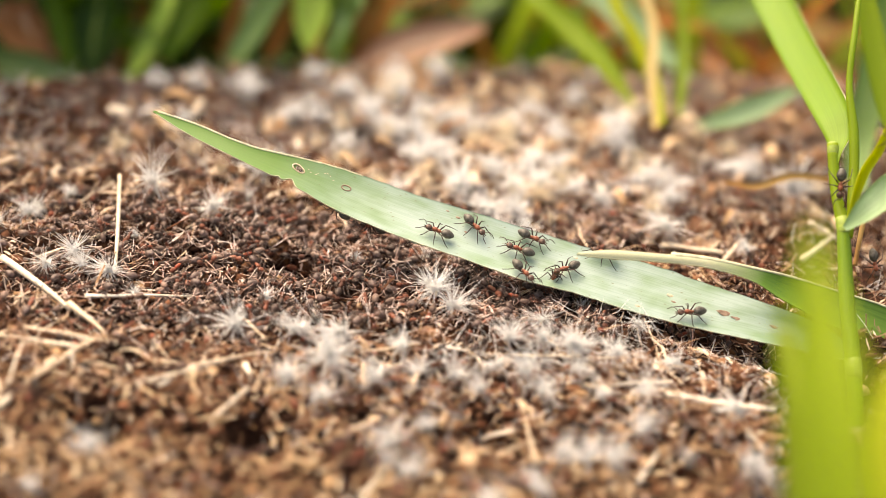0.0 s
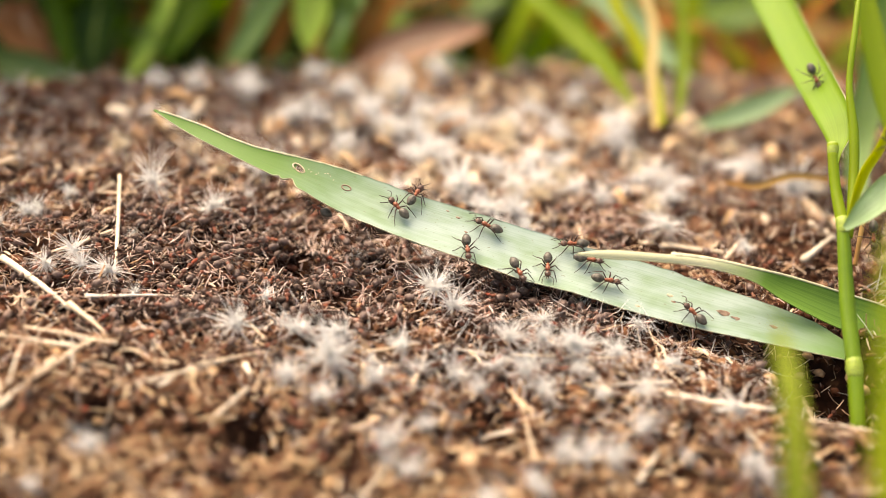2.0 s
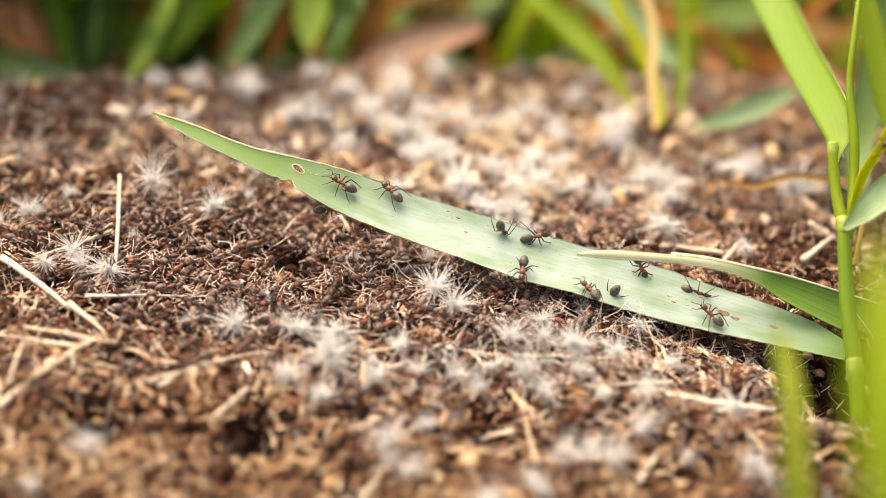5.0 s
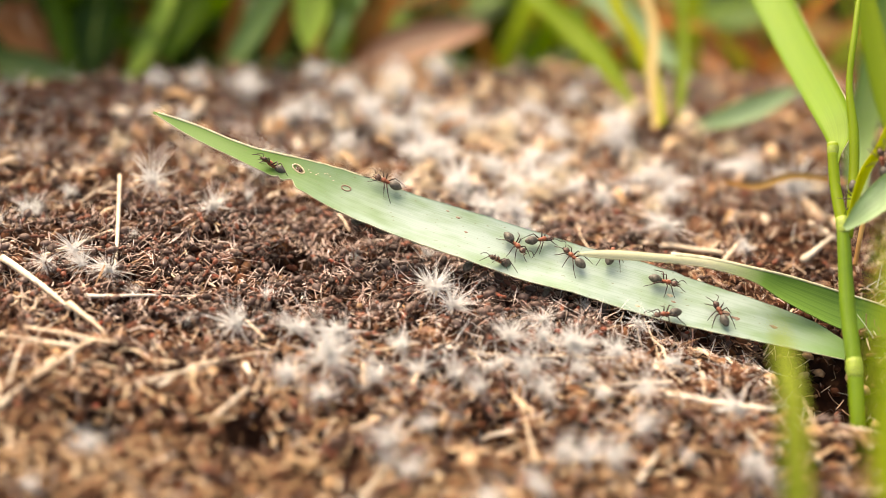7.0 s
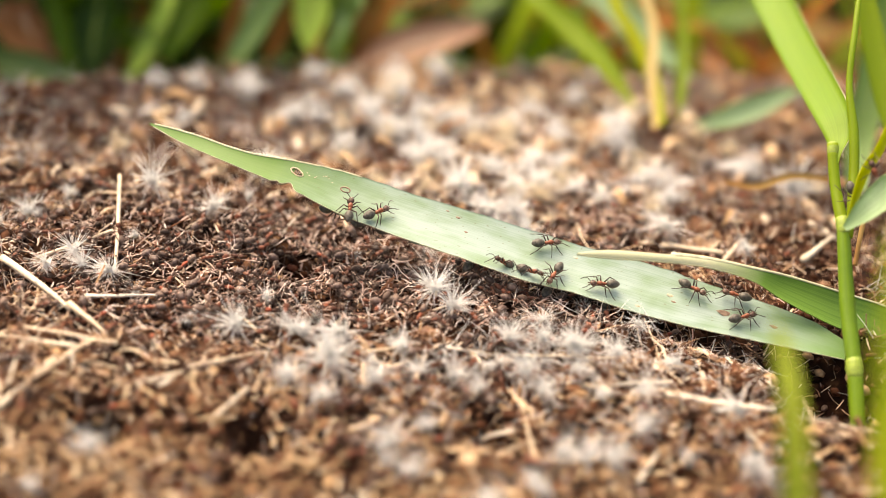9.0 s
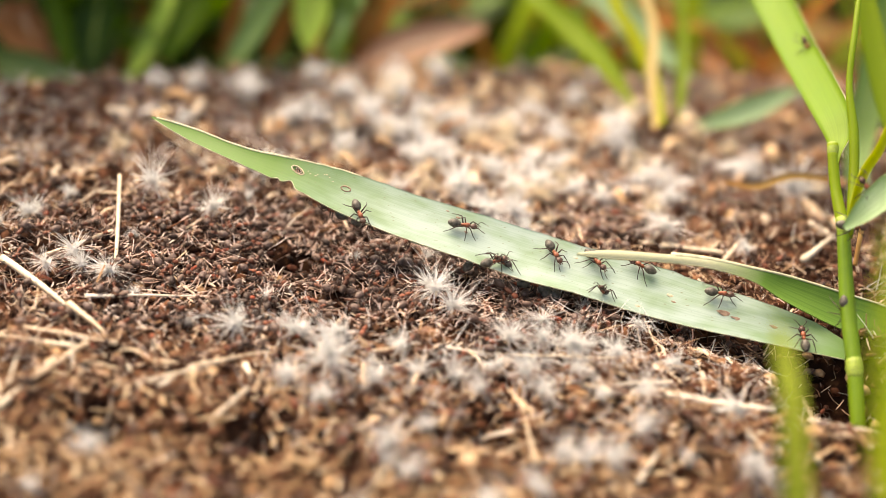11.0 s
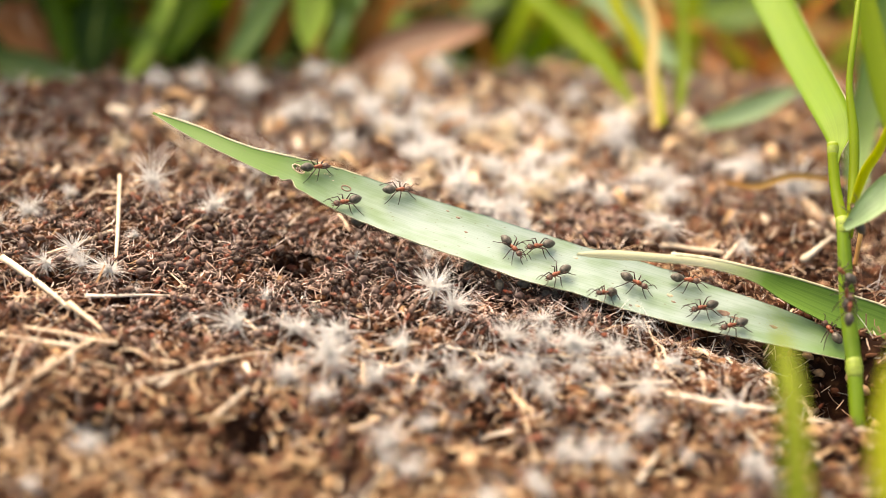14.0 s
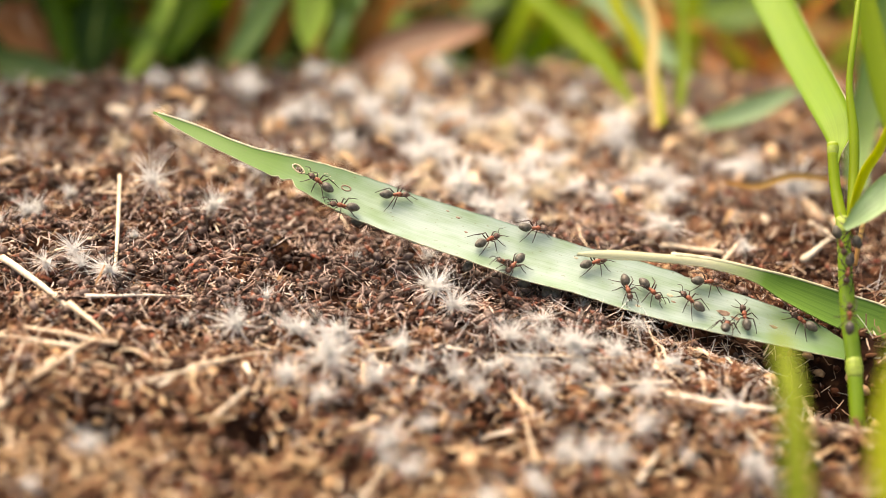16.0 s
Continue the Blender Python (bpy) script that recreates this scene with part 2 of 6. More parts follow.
def sheet_mesh(name, grid, thick, mat, holes=(), open_ends=()):
    """A leaf of real thickness from a grid of (point, normal, u, v); holes are cells left open."""
    n, m = len(grid), len(grid[0])
    vs = [p + nn * thick / 2 for row in grid for p, nn, a, b in row] + [p - nn * thick / 2 for row in grid for p, nn, a, b in row]
    uv = [(a, b) for row in grid for p, nn, a, b in row] * 2
    o, fs = n * m, []
    cells = {(i, k) for i in range(n - 1) for k in range(m - 1)} - set(holes)
    for i, k in sorted(cells):
        q = (i * m + k, i * m + k + 1, (i + 1) * m + k + 1, (i + 1) * m + k)
        fs.append(q)
        fs.append(tuple(x + o for x in reversed(q)))
        for (di, dk), (x, y) in (((0, -1), (q[0], q[3])), ((0, 1), (q[2], q[1])), ((-1, 0), (q[1], q[0])), ((1, 0), (q[3], q[2]))):
            if (i + di, k + dk) not in cells and i + di not in open_ends:
                fs.append((y, x, x + o, y + o))
    me = mesh_of(name, vs, fs, mat)
    layer = me.uv_layers.new(name="leaf")
    idx = np.zeros(len(me.loops), dtype=np.int32)
    me.loops.foreach_get("vertex_index", idx)
    layer.data.foreach_set("uv", np.array(uv, dtype=np.float32)[idx].ravel())
    return me


def leaf_point(stations, u, w, channel=0.12):
    """Point and normal of a leaf between its two margins; w from -1 (lower) to 1 (upper)."""
    def mid(u, w):
        a, b = spline([s[0] for s in stations], u), spline([s[1] for s in stations], u)
        return (a + b) / 2 + (a - b) / 2 * w, (a - b).length
    p, wide = mid(u, w)
    along = mid(min(u + 0.01, 1), w)[0] - mid(max(u - 0.01, 0), w)[0]
    a, b = spline([s[0] for s in stations], u), spline([s[1] for s in stations], u)
    n = (a - b).cross(along).normalized()
    if n.y > 0:
        n = -n
    if callable(channel):
        channel = channel(u)
    return p - n * channel * wide * (1 - w * w), n, wide


def leaf_grid(stations, u0, u1, nu, nw, channel=0.12, edge=None):
    grid = []
    for i in range(nu + 1):
        u = u0 + (u1 - u0) * i / nu
        row = []
        for k in range(nw + 1):
            w = -1 + 2 * k / nw
            if edge:
                w = edge(u, w)
            p, n, wide = leaf_point(stations, u, w, channel)
            row.append((p, n, (w + 1) / 2, u))
        grid.append(row)
    return grid


def ribbon_stations(path, facing=(0, -0.75, 0.65), lean=0.0):
    """Margins of a leaf from its midline (x, y, z, width)."""
    pts = [Vector(p[:3]) for p in path]
    out = []
    for i, p in enumerate(path):
        t = (pts[min(i + 1, len(pts) - 1)] - pts[max(i - 1, 0)]).normalized()
        side = t.cross(Vector(facing)).normalized()
        side = (Matrix.Rotation(lean, 3, t) @ side) * p[3] / 2
        out.append((pts[i] + side, pts[i] - side))
    return out


def leaf_thing(name, path, mat, label, facing=(0, -0.75, 0.65), channel=0.15, thick=0.00025, lean=0.0, nu=22, parent=None, rib=True, bright_edge=False):
    st = ribbon_stations(path, facing, lean)
    ob = new(name, sheet_mesh(name, leaf_grid(st, 0, 1, nu, 6, channel), thick, mat))
    tagged(ob, label)
    if parent:
        ob.parent = parent
    else:
        tagged(ob, category="grass")
    if bright_edge:
        v, f = tube([leaf_point(st, 0.1 + 0.9 * i / 30, 1.0, channel)[0] for i in range(31)], [0.00008] * 31, 6)
        part("margin", mesh_of("margin", v, f, BLADE_EDGE), ob, "thin cream margin")
    pts, rad = [], []
    if not rib:
        return ob
    for i in range(nu + 1):
        p, n, wide = leaf_point(st, i / nu, 0, channel)
        pts.append(p - n * 0.00015)
        rad.append(0.035 * wide + 0.00005)
    v, f = tube(pts, rad, 6)
    part("midrib", mesh_of("midrib", v, f, NODE if mat not in (DRY, RUST, PALE_DRY, PINK_DEAD) else STRAW), ob, "paler raised midrib")
    return ob


# ---- the ground: one sheet, mound in the middle, out to the horizon ----
HOLLOWS = [(-0.0302, 0.0063, 0.0044, 0.0085), (-0.0316, -0.0456, 0.0050, 0.0090), (-0.0569, -0.0436, 0.0060, 0.0070), (0.0083, -0.0419, 0.0050, 0.0050), (0.0725, -0.0247, 0.0100, 0.0160), (0.0706, -0.0165, 0.0080, 0.0080), (0.0600, -0.0090, 0.0100, 0.0045), (0.0480, -0.0065, 0.0070, 0.0025)]


def brow(x):
    """Where the mound's far side falls away."""
    return float(np.interp(x, [-0.15, -0.05, 0.0], [0.078, 0.112, 0.13]))


def height(x, y):
    fall = min(1.0, max(0.0, (y - brow(x)) / 0.06))
    z = -0.0097 - 0.0698 * max(min(x, 0.5), -0.5)
    z -= 0.02 * (1 - math.exp(-25 * y * y)) if y > 0 else 0.06 * (1 - math.exp(-22 * y * y))
    z += 0.0015 * math.exp(-(((y - 0.03) / 0.024) ** 2)) / (1 + math.exp(min(30, (x + 0.012) / 0.012)))
    z -= (0.055 - 0.035 * min(1.0, max(0.0, (x - 0.03) / 0.05))) * fall * fall * (3 - 2 * fall)
    near = math.exp(-(x * x + y * y) / 0.5)
    z += near * (0.0024 * noise.noise((x * 38, y * 38, 1.7)) + 0.0019 * noise.noise((x * 130, y * 130, 4.1)) + 0.0005 * noise.noise((x * 420, y * 420, 9.3)))
    for hx, hy, r, d in HOLLOWS:
        q = ((x - hx) ** 2 + (y - hy) ** 2) / (r * r)
        if q < 9:
            z -= d * math.exp(-q * q)
    return z


def ground_sheet():
    n = 270
    axis = [math.copysign(0.19 * abs(v) + 60 * abs(v) ** 14, v) for v in (2 * i / n - 1 for i in range(n + 1))]
    vs = [(x, y + 0.06, height(x, y + 0.06)) for y in axis for x in axis]
    m = n + 1
    fs = [(j * m + i, j * m + i + 1, (j + 1) * m + i + 1, (j + 1) * m + i) for j in range(n) for i in range(n)]
    ob = new("ground", mesh_of("ground", vs, fs, SOIL))
    return tagged(ob, "dark brown crumbly soil of an ant mound", "ground", kind="structure")


ground_sheet()


def crowd_at(x, y):
    """How thickly the ants swarm: densest before the blade's free end, with a knot behind it."""
    knot = 0.85 * math.exp(-(((x - 0.036) / 0.017) ** 2 + ((y - 0.032) / 0.007) ** 2))
    knot += 0.9 * math.exp(-(((x - 0.016) / 0.020) ** 2 + ((y + 0.005) / 0.008) ** 2))
    return min(1.0, knot + math.exp(-(((x + 0.030) / 0.060) ** 2 + ((y - 0.005) / 0.022) ** 2) ** 1.5))


def spread(rng, count, weight=None):
    """Places on the mound; weight gives the chance to keep one."""
    out = []
    while len(out) < count:
        y = rng.uniform(-0.12, 0.18)
        half = 0.42 * (y + 0.2165) + 0.03
        x = rng.uniform(-half, half)
        if weight is None or rng.random() < weight(x, y):
            out.append((x, y))
    return out


ICO = None


def lumps(name, count, size, mat, label, category, seed, flat=1.0, lift=0.3, places=None, long=(0.9, 1.7)):
    """Many small rounded lumps or flakes in one mesh."""
    global ICO
    if ICO is None:
        bm = bmesh.new()
        bmesh.ops.create_icosphere(bm, subdivisions=1, radius=1)
        ICO = (np.array([v.co[:] for v in bm.verts]), np.array([[v.index for v in f.verts] for f in bm.faces]))
        bm.free()
    rng = random.Random(seed)
    nr = np.random.RandomState(seed)
    bv, bf = ICO
    V, Fc = [], []
    for x, y in (places or spread(rng, count)):
        s = size[0] + (size[1] - size[0]) * rng.random() ** 2
        e = Euler((rng.uniform(-0.6, 0.6), rng.uniform(-0.6, 0.6), rng.uniform(0, 6.28))).to_matrix()
        v = bv * (1 + 0.18 * nr.randn(len(bv), 1)) * np.array([s * rng.uniform(*long), s, s * flat * rng.uniform(0.7, 1.0)])
        v = v @ np.array(e).T + np.array([x, y, height(x, y) + s * flat * lift])
        Fc.append(bf + len(V) * len(bv))
        V.append(v)
    me = mesh_of(name, np.concatenate(V).tolist(), np.concatenate(Fc).tolist(), mat)
    return tagged(new(name, me), label, category, kind="stuff")


def bits(name, count, length, radius, mat, label, category, seed, weight=None, rise=0.25, lift=0.0):
    """Many thin broken stalks lying on the mound, in one mesh."""
    rng = random.Random(seed)
    V, Fc = [], []
    for x, y in spread(rng, count, weight):
        ln = length[0] + (length[1] - length[0]) * rng.random() ** 2.2
        r = radius[0] + (radius[1] - radius[0]) * rng.random() ** 2
        a, tilt = rng.uniform(0, 6.283), rng.gauss(0, rise)
        d = Vector((math.cos(a) * math.cos(tilt), math.sin(a) * math.cos(tilt), math.sin(tilt)))
        c = Vector((x, y, height(x, y) + r + abs(math.sin(tilt)) * ln * 0.4 + rng.uniform(0, 0.0012) + lift))
        bow = Vector((rng.gauss(0, 0.05), rng.gauss(0, 0.05), rng.gauss(0, 0.04))) * ln
        side = d.cross(Vector((0, 0, 1))).normalized()
        up = side.cross(d)
        o = len(V)
        for f, k in ((-0.5, 0.8), (0.0, 1.0), (0.5, 0.6)):
            m = c + d * ln * f + bow * (1 - 4 * f * f)
            for w in (0.5, 2.6, 4.7):
                V.append(m + (side * math.cos(w) + up * math.sin(w) * 0.8) * r * k)
        for s in (0, 3):
            for k in range(3):
                j = (k + 1) % 3
                Fc.append((o + s + k, o + s + j, o + s + 3 + j, o + s + 3 + k))
        Fc += [(o + 2, o + 1, o), (o + 6, o + 7, o + 8)]
    return tagged(new(name, mesh_of(name, V, Fc, mat, False)), label, category, kind="stuff")


def patchy(x, y):
    """Litter lies in drifts, with bare dark soil between."""
    return min(1.0, max(0.04, 0.5 + 1.5 * noise.noise((x * 48, y * 48, 7.7)) + 0.9 * noise.noise((x * 120, y * 120, 2.4))))


def chaff_at(x, y):
    """Pale chaff and silk gather on the far slope of the mound."""
    far = min(1.0, max(0.0, (y - 0.015) / 0.04)) * (0.02 + 0.98 * math.exp(-(((x - 0.012) / 0.046) ** 2)))
    far = max(far, 0.3 * min(1.0, max(0.0, (y - 0.022) / 0.03)) * (x < 0.0) * patchy(y, x) * min(1.0, max(0.1, (x + 0.10) / 0.05)))
    far *= 1 - (0.85 if x > 0 else 0.5) * min(1.0, max(0.0, (y - 0.09) / 0.03))
    return far * (1 - 0.93 * crowd_at(x, y))


def straw_at(x, y):
    rim = 0.10 if (x < -0.04 and y > 0.045) else 0.45 if y > 0.03 else 1.0 if y > -0.03 else 0.8
    return patchy(x, y) * rim * (1 - 0.85 * crowd_at(x, y))


def near_straw(x, y):
    """Golden straw lies thickest at the foot of the near slope."""
    if y < -0.068:
        return 0.0
    return min(1.0, max(0.0, (-0.026 - y) / 0.03)) * (0.12 + 0.6 * patchy(y, x)) + min(1.0, max(0.0, (-0.041 - y) / 0.012)) * (0.45 if x < 0 else 0.2)


lumps("soil_crumbs", 17000, (0.0005, 0.0014), CRUMB, "dark brown soil crumbs and seed husks covering the mound", "soil", 11, 0.75)
# smooth lumps that stand in for the gasters of crowded ants
lumps("husks", 2600, (0.00045, 0.0008), GASTER_LUMP, "smooth dark brown lumps standing in for gasters where the ants swarm", "plant litter", 15, 0.85, 0.9,
      spread(random.Random(6), 2600, lambda x, y: 0.2 + 0.8 * crowd_at(x, y)), (1.4, 2.6))

lumps("bud_scales", 2600, (0.0005, 0.0015), FLAKES, "pale beige bud scales scattered over the mound", "plant litter", 12, 0.3, 0.9,
      spread(random.Random(5), 1500, lambda x, y: chaff_at(x, y) * patchy(y, x)), (1.8, 4.6))
bits("plant_bits", 6200, (0.0018, 0.008), (0.0001, 0.00034), BITS, "short tan and brown broken stalks strewn over the mound", "plant litter", 13, straw_at)
bits("fibres", 11000, (0.0010, 0.0045), (0.00007, 0.0002), FIBRE, "fine pale dry fibres tangled between the crumbs", "plant litter", 14, lambda x, y: (1.0 if -0.04 < y < 0.06 else 0.15) * (1 - 0.72 * crowd_at(x, y)), 0.65)
# pinkish strokes stand for pale fibres and for glints on ants' legs
bits("fine_fibres", 3800, (0.0012, 0.0042), (0.00006, 0.00015), FIBRE_GLINT, "fine pinkish pale fibres and leg glints among the swarming ants", "plant litter", 18, crowd_at, 0.5, 0.0009)
bits("straw_litter", 2300, (0.0015, 0.006), (0.0001, 0.00032), FRONT_STRAW, "pale golden straw litter on the mound's near slope", "plant litter", 17, near_straw, 0.3, 0.0004)
bits("silky_fibres", 5200, (0.003, 0.009), (0.00005, 0.0001), SILK, "loose white silky hairs tangled on the mound", "plant litter", 16,
     lambda x, y: (math.exp(-(((x - 0.022) / 0.035) ** 2 + ((y + 0.021) / 0.012) ** 2)) + 0.05 + 0.25 * (y > 0.04)) * (1 - 0.8 * crowd_at(x, y)), 0.6)

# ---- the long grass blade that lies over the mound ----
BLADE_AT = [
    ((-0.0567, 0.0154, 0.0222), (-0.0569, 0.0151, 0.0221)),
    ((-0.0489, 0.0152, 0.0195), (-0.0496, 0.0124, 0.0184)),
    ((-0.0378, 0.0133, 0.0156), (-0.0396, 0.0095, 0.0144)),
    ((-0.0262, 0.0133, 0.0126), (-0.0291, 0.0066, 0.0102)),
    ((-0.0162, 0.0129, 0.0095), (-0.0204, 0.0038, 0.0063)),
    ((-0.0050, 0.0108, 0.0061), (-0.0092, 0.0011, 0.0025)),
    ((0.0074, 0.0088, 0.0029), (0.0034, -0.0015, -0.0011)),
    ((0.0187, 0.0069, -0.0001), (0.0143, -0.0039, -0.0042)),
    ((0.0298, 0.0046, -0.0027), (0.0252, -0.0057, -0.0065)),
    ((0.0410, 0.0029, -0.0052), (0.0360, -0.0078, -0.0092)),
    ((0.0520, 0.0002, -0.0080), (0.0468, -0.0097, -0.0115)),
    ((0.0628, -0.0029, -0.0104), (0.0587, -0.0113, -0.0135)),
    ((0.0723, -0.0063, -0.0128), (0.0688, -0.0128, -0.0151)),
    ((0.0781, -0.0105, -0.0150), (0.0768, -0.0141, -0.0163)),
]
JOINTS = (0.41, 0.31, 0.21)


def blade_edge(u, w):
    """A bite out of the lower margin and a slightly wavy edge."""
    bite = math.exp(-((u - 0.222) / 0.008) ** 2) * 0.42 + math.exp(-((u - 0.205) / 0.004) ** 2) * 0.25
    wave = 0.03 * noise.noise((u * 60, w * 0.5, 2.2))
    return max(w, -1 + bite) + wave * w


def oval_holes(nu, u0, u1, nw, spots):
    out = []
    for i in range(nu):
        for k in range(nw):
            u, w = u0 + (u1 - u0) * (i + 0.5) / nu, -1 + 2 * (k + 0.5) / nw
            for cu, cw, ru, rw, tilt in spots:
                if ((u - cu) / ru) ** 2 + ((w - cw - tilt * (u - cu)) / rw) ** 2 < 1:
                    out.append((i, k))
    return out


def scar_ring(name, cu, cw, ru, rw, tilt, parent, origin, label, mat):
    pts = []
    for k in range(25):
        a = 2 * math.pi * k / 24
        wob = 1.12 + 0.15 * noise.noise((math.cos(a) * 2, math.sin(a) * 2, cu * 50))
        u = cu + ru * wob * math.cos(a)
        p, n, _ = leaf_point(BLADE_AT, u, cw + rw * wob * math.sin(a) + tilt * (u - cu), 0.06)
        pts.append(p + n * 0.0001 - origin)
    v, f = tube(pts, [0.00016] * 25, 5)
    part(name, mesh_of(name, v, f, mat), parent, label)


def margin(name, u0, u1, w, parent, origin, r=0.00012):
    n = 50
    pts = []
    for i in range(n + 1):
        u = u0 + (u1 - u0) * i / n
        p, nn, _ = leaf_point(BLADE_AT, u, blade_edge(u, w), 0.06)
        pts.append(p - origin)
    v, f = tube(pts, [r] * (n + 1), 5)
    part(name, mesh_of(name, v, f, BLADE_EDGE), parent, "thin pale margin")


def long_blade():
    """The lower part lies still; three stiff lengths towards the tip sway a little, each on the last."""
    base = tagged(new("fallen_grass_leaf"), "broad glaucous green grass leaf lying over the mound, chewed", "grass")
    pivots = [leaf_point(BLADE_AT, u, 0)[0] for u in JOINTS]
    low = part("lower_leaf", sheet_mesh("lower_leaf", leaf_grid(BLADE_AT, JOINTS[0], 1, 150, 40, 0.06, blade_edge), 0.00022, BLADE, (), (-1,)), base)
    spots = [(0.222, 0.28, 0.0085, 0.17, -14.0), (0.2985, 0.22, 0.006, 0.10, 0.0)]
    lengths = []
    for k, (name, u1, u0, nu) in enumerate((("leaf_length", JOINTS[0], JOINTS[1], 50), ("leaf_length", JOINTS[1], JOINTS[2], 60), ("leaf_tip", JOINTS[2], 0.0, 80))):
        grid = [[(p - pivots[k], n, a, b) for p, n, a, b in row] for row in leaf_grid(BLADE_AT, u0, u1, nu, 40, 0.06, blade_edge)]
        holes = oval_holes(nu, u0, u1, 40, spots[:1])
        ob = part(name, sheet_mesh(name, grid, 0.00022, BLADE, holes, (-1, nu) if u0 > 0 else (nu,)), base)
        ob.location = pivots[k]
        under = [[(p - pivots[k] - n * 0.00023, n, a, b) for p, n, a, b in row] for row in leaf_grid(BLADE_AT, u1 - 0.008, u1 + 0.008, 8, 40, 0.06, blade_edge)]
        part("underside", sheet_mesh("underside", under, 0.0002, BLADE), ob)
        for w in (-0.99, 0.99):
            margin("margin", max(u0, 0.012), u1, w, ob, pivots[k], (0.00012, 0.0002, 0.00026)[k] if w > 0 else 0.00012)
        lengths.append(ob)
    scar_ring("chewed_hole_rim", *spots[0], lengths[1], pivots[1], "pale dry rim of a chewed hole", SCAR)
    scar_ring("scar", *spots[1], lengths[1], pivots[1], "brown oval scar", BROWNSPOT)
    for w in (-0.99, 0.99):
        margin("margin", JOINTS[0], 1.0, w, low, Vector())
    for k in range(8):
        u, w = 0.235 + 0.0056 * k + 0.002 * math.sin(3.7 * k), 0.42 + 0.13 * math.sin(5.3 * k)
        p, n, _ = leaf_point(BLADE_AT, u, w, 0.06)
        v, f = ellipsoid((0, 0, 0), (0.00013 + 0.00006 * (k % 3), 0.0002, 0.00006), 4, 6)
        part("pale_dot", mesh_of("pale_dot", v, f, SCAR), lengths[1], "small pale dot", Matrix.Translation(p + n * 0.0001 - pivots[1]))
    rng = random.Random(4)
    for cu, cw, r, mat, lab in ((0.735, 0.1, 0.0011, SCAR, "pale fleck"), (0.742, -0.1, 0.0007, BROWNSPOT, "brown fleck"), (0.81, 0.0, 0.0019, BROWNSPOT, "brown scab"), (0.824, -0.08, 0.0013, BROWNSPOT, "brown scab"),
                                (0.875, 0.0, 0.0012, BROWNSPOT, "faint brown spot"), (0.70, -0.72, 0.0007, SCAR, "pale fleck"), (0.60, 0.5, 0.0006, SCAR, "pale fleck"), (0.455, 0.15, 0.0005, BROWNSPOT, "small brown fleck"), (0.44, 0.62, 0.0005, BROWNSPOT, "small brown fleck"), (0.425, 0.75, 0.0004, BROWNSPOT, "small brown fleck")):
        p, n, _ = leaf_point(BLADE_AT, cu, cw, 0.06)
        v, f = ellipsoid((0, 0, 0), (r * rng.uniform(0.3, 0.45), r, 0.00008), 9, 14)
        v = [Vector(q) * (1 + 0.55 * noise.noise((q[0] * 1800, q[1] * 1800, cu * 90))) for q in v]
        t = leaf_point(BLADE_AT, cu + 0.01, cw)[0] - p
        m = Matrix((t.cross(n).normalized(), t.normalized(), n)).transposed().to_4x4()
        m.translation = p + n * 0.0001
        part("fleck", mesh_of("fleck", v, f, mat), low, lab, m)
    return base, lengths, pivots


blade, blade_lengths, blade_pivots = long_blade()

# ---- the folded leaf crossing it, and the stems ----
STRIP_AT = [
    ((0.0256, -0.0045, 0.0017), (0.0255, -0.0049, 0.0015)),
    ((0.0319, -0.0041, 0.0021), (0.0316, -0.0057, 0.0011)),
    ((0.0394, -0.0049, 0.0019), (0.0392, -0.0064, 0.0010)),
    ((0.0502, -0.0049, 0.0007), (0.0498, -0.0065, -0.0003)),
    ((0.0605, -0.0039, -0.0022), (0.0591, -0.0061, -0.0035)),
    ((0.0678, -0.0023, -0.0049), (0.0658, -0.0067, -0.0077)),
    ((0.0784, -0.0017, -0.0088), (0.0760, -0.0079, -0.0128)),
    ((0.0881, -0.0027, -0.0119), (0.0863, -0.0094, -0.0163)),
    ((0.1003, -0.0046, -0.0179), (0.0979, -0.0119, -0.0226)),
]


def folded_leaf():
    ob = tagged(new("folded_leaf"), "narrow leaf with a pale rolled end resting on broad green leaf", "grass")
    part("leaf_sheet", sheet_mesh("leaf_sheet", leaf_grid(STRIP_AT, 0, 1, 110, 12, lambda u: -0.24 + 0.36 * min(1, max(0, (u - 0.3) / 0.3))), 0.0003, STRIP), ob)
    pts = [leaf_point(STRIP_AT, 0.30 + 0.7 * i / 40, 0.98, 0.0)[0] for i in range(41)]
    v, f = tube(pts, [0.00022 + 0.0004 * math.exp(-i / 9) for i in range(41)], 6)
    part("pale_margin", mesh_of("pale_margin", v, f, BLADE_EDGE), ob, "cream margin")


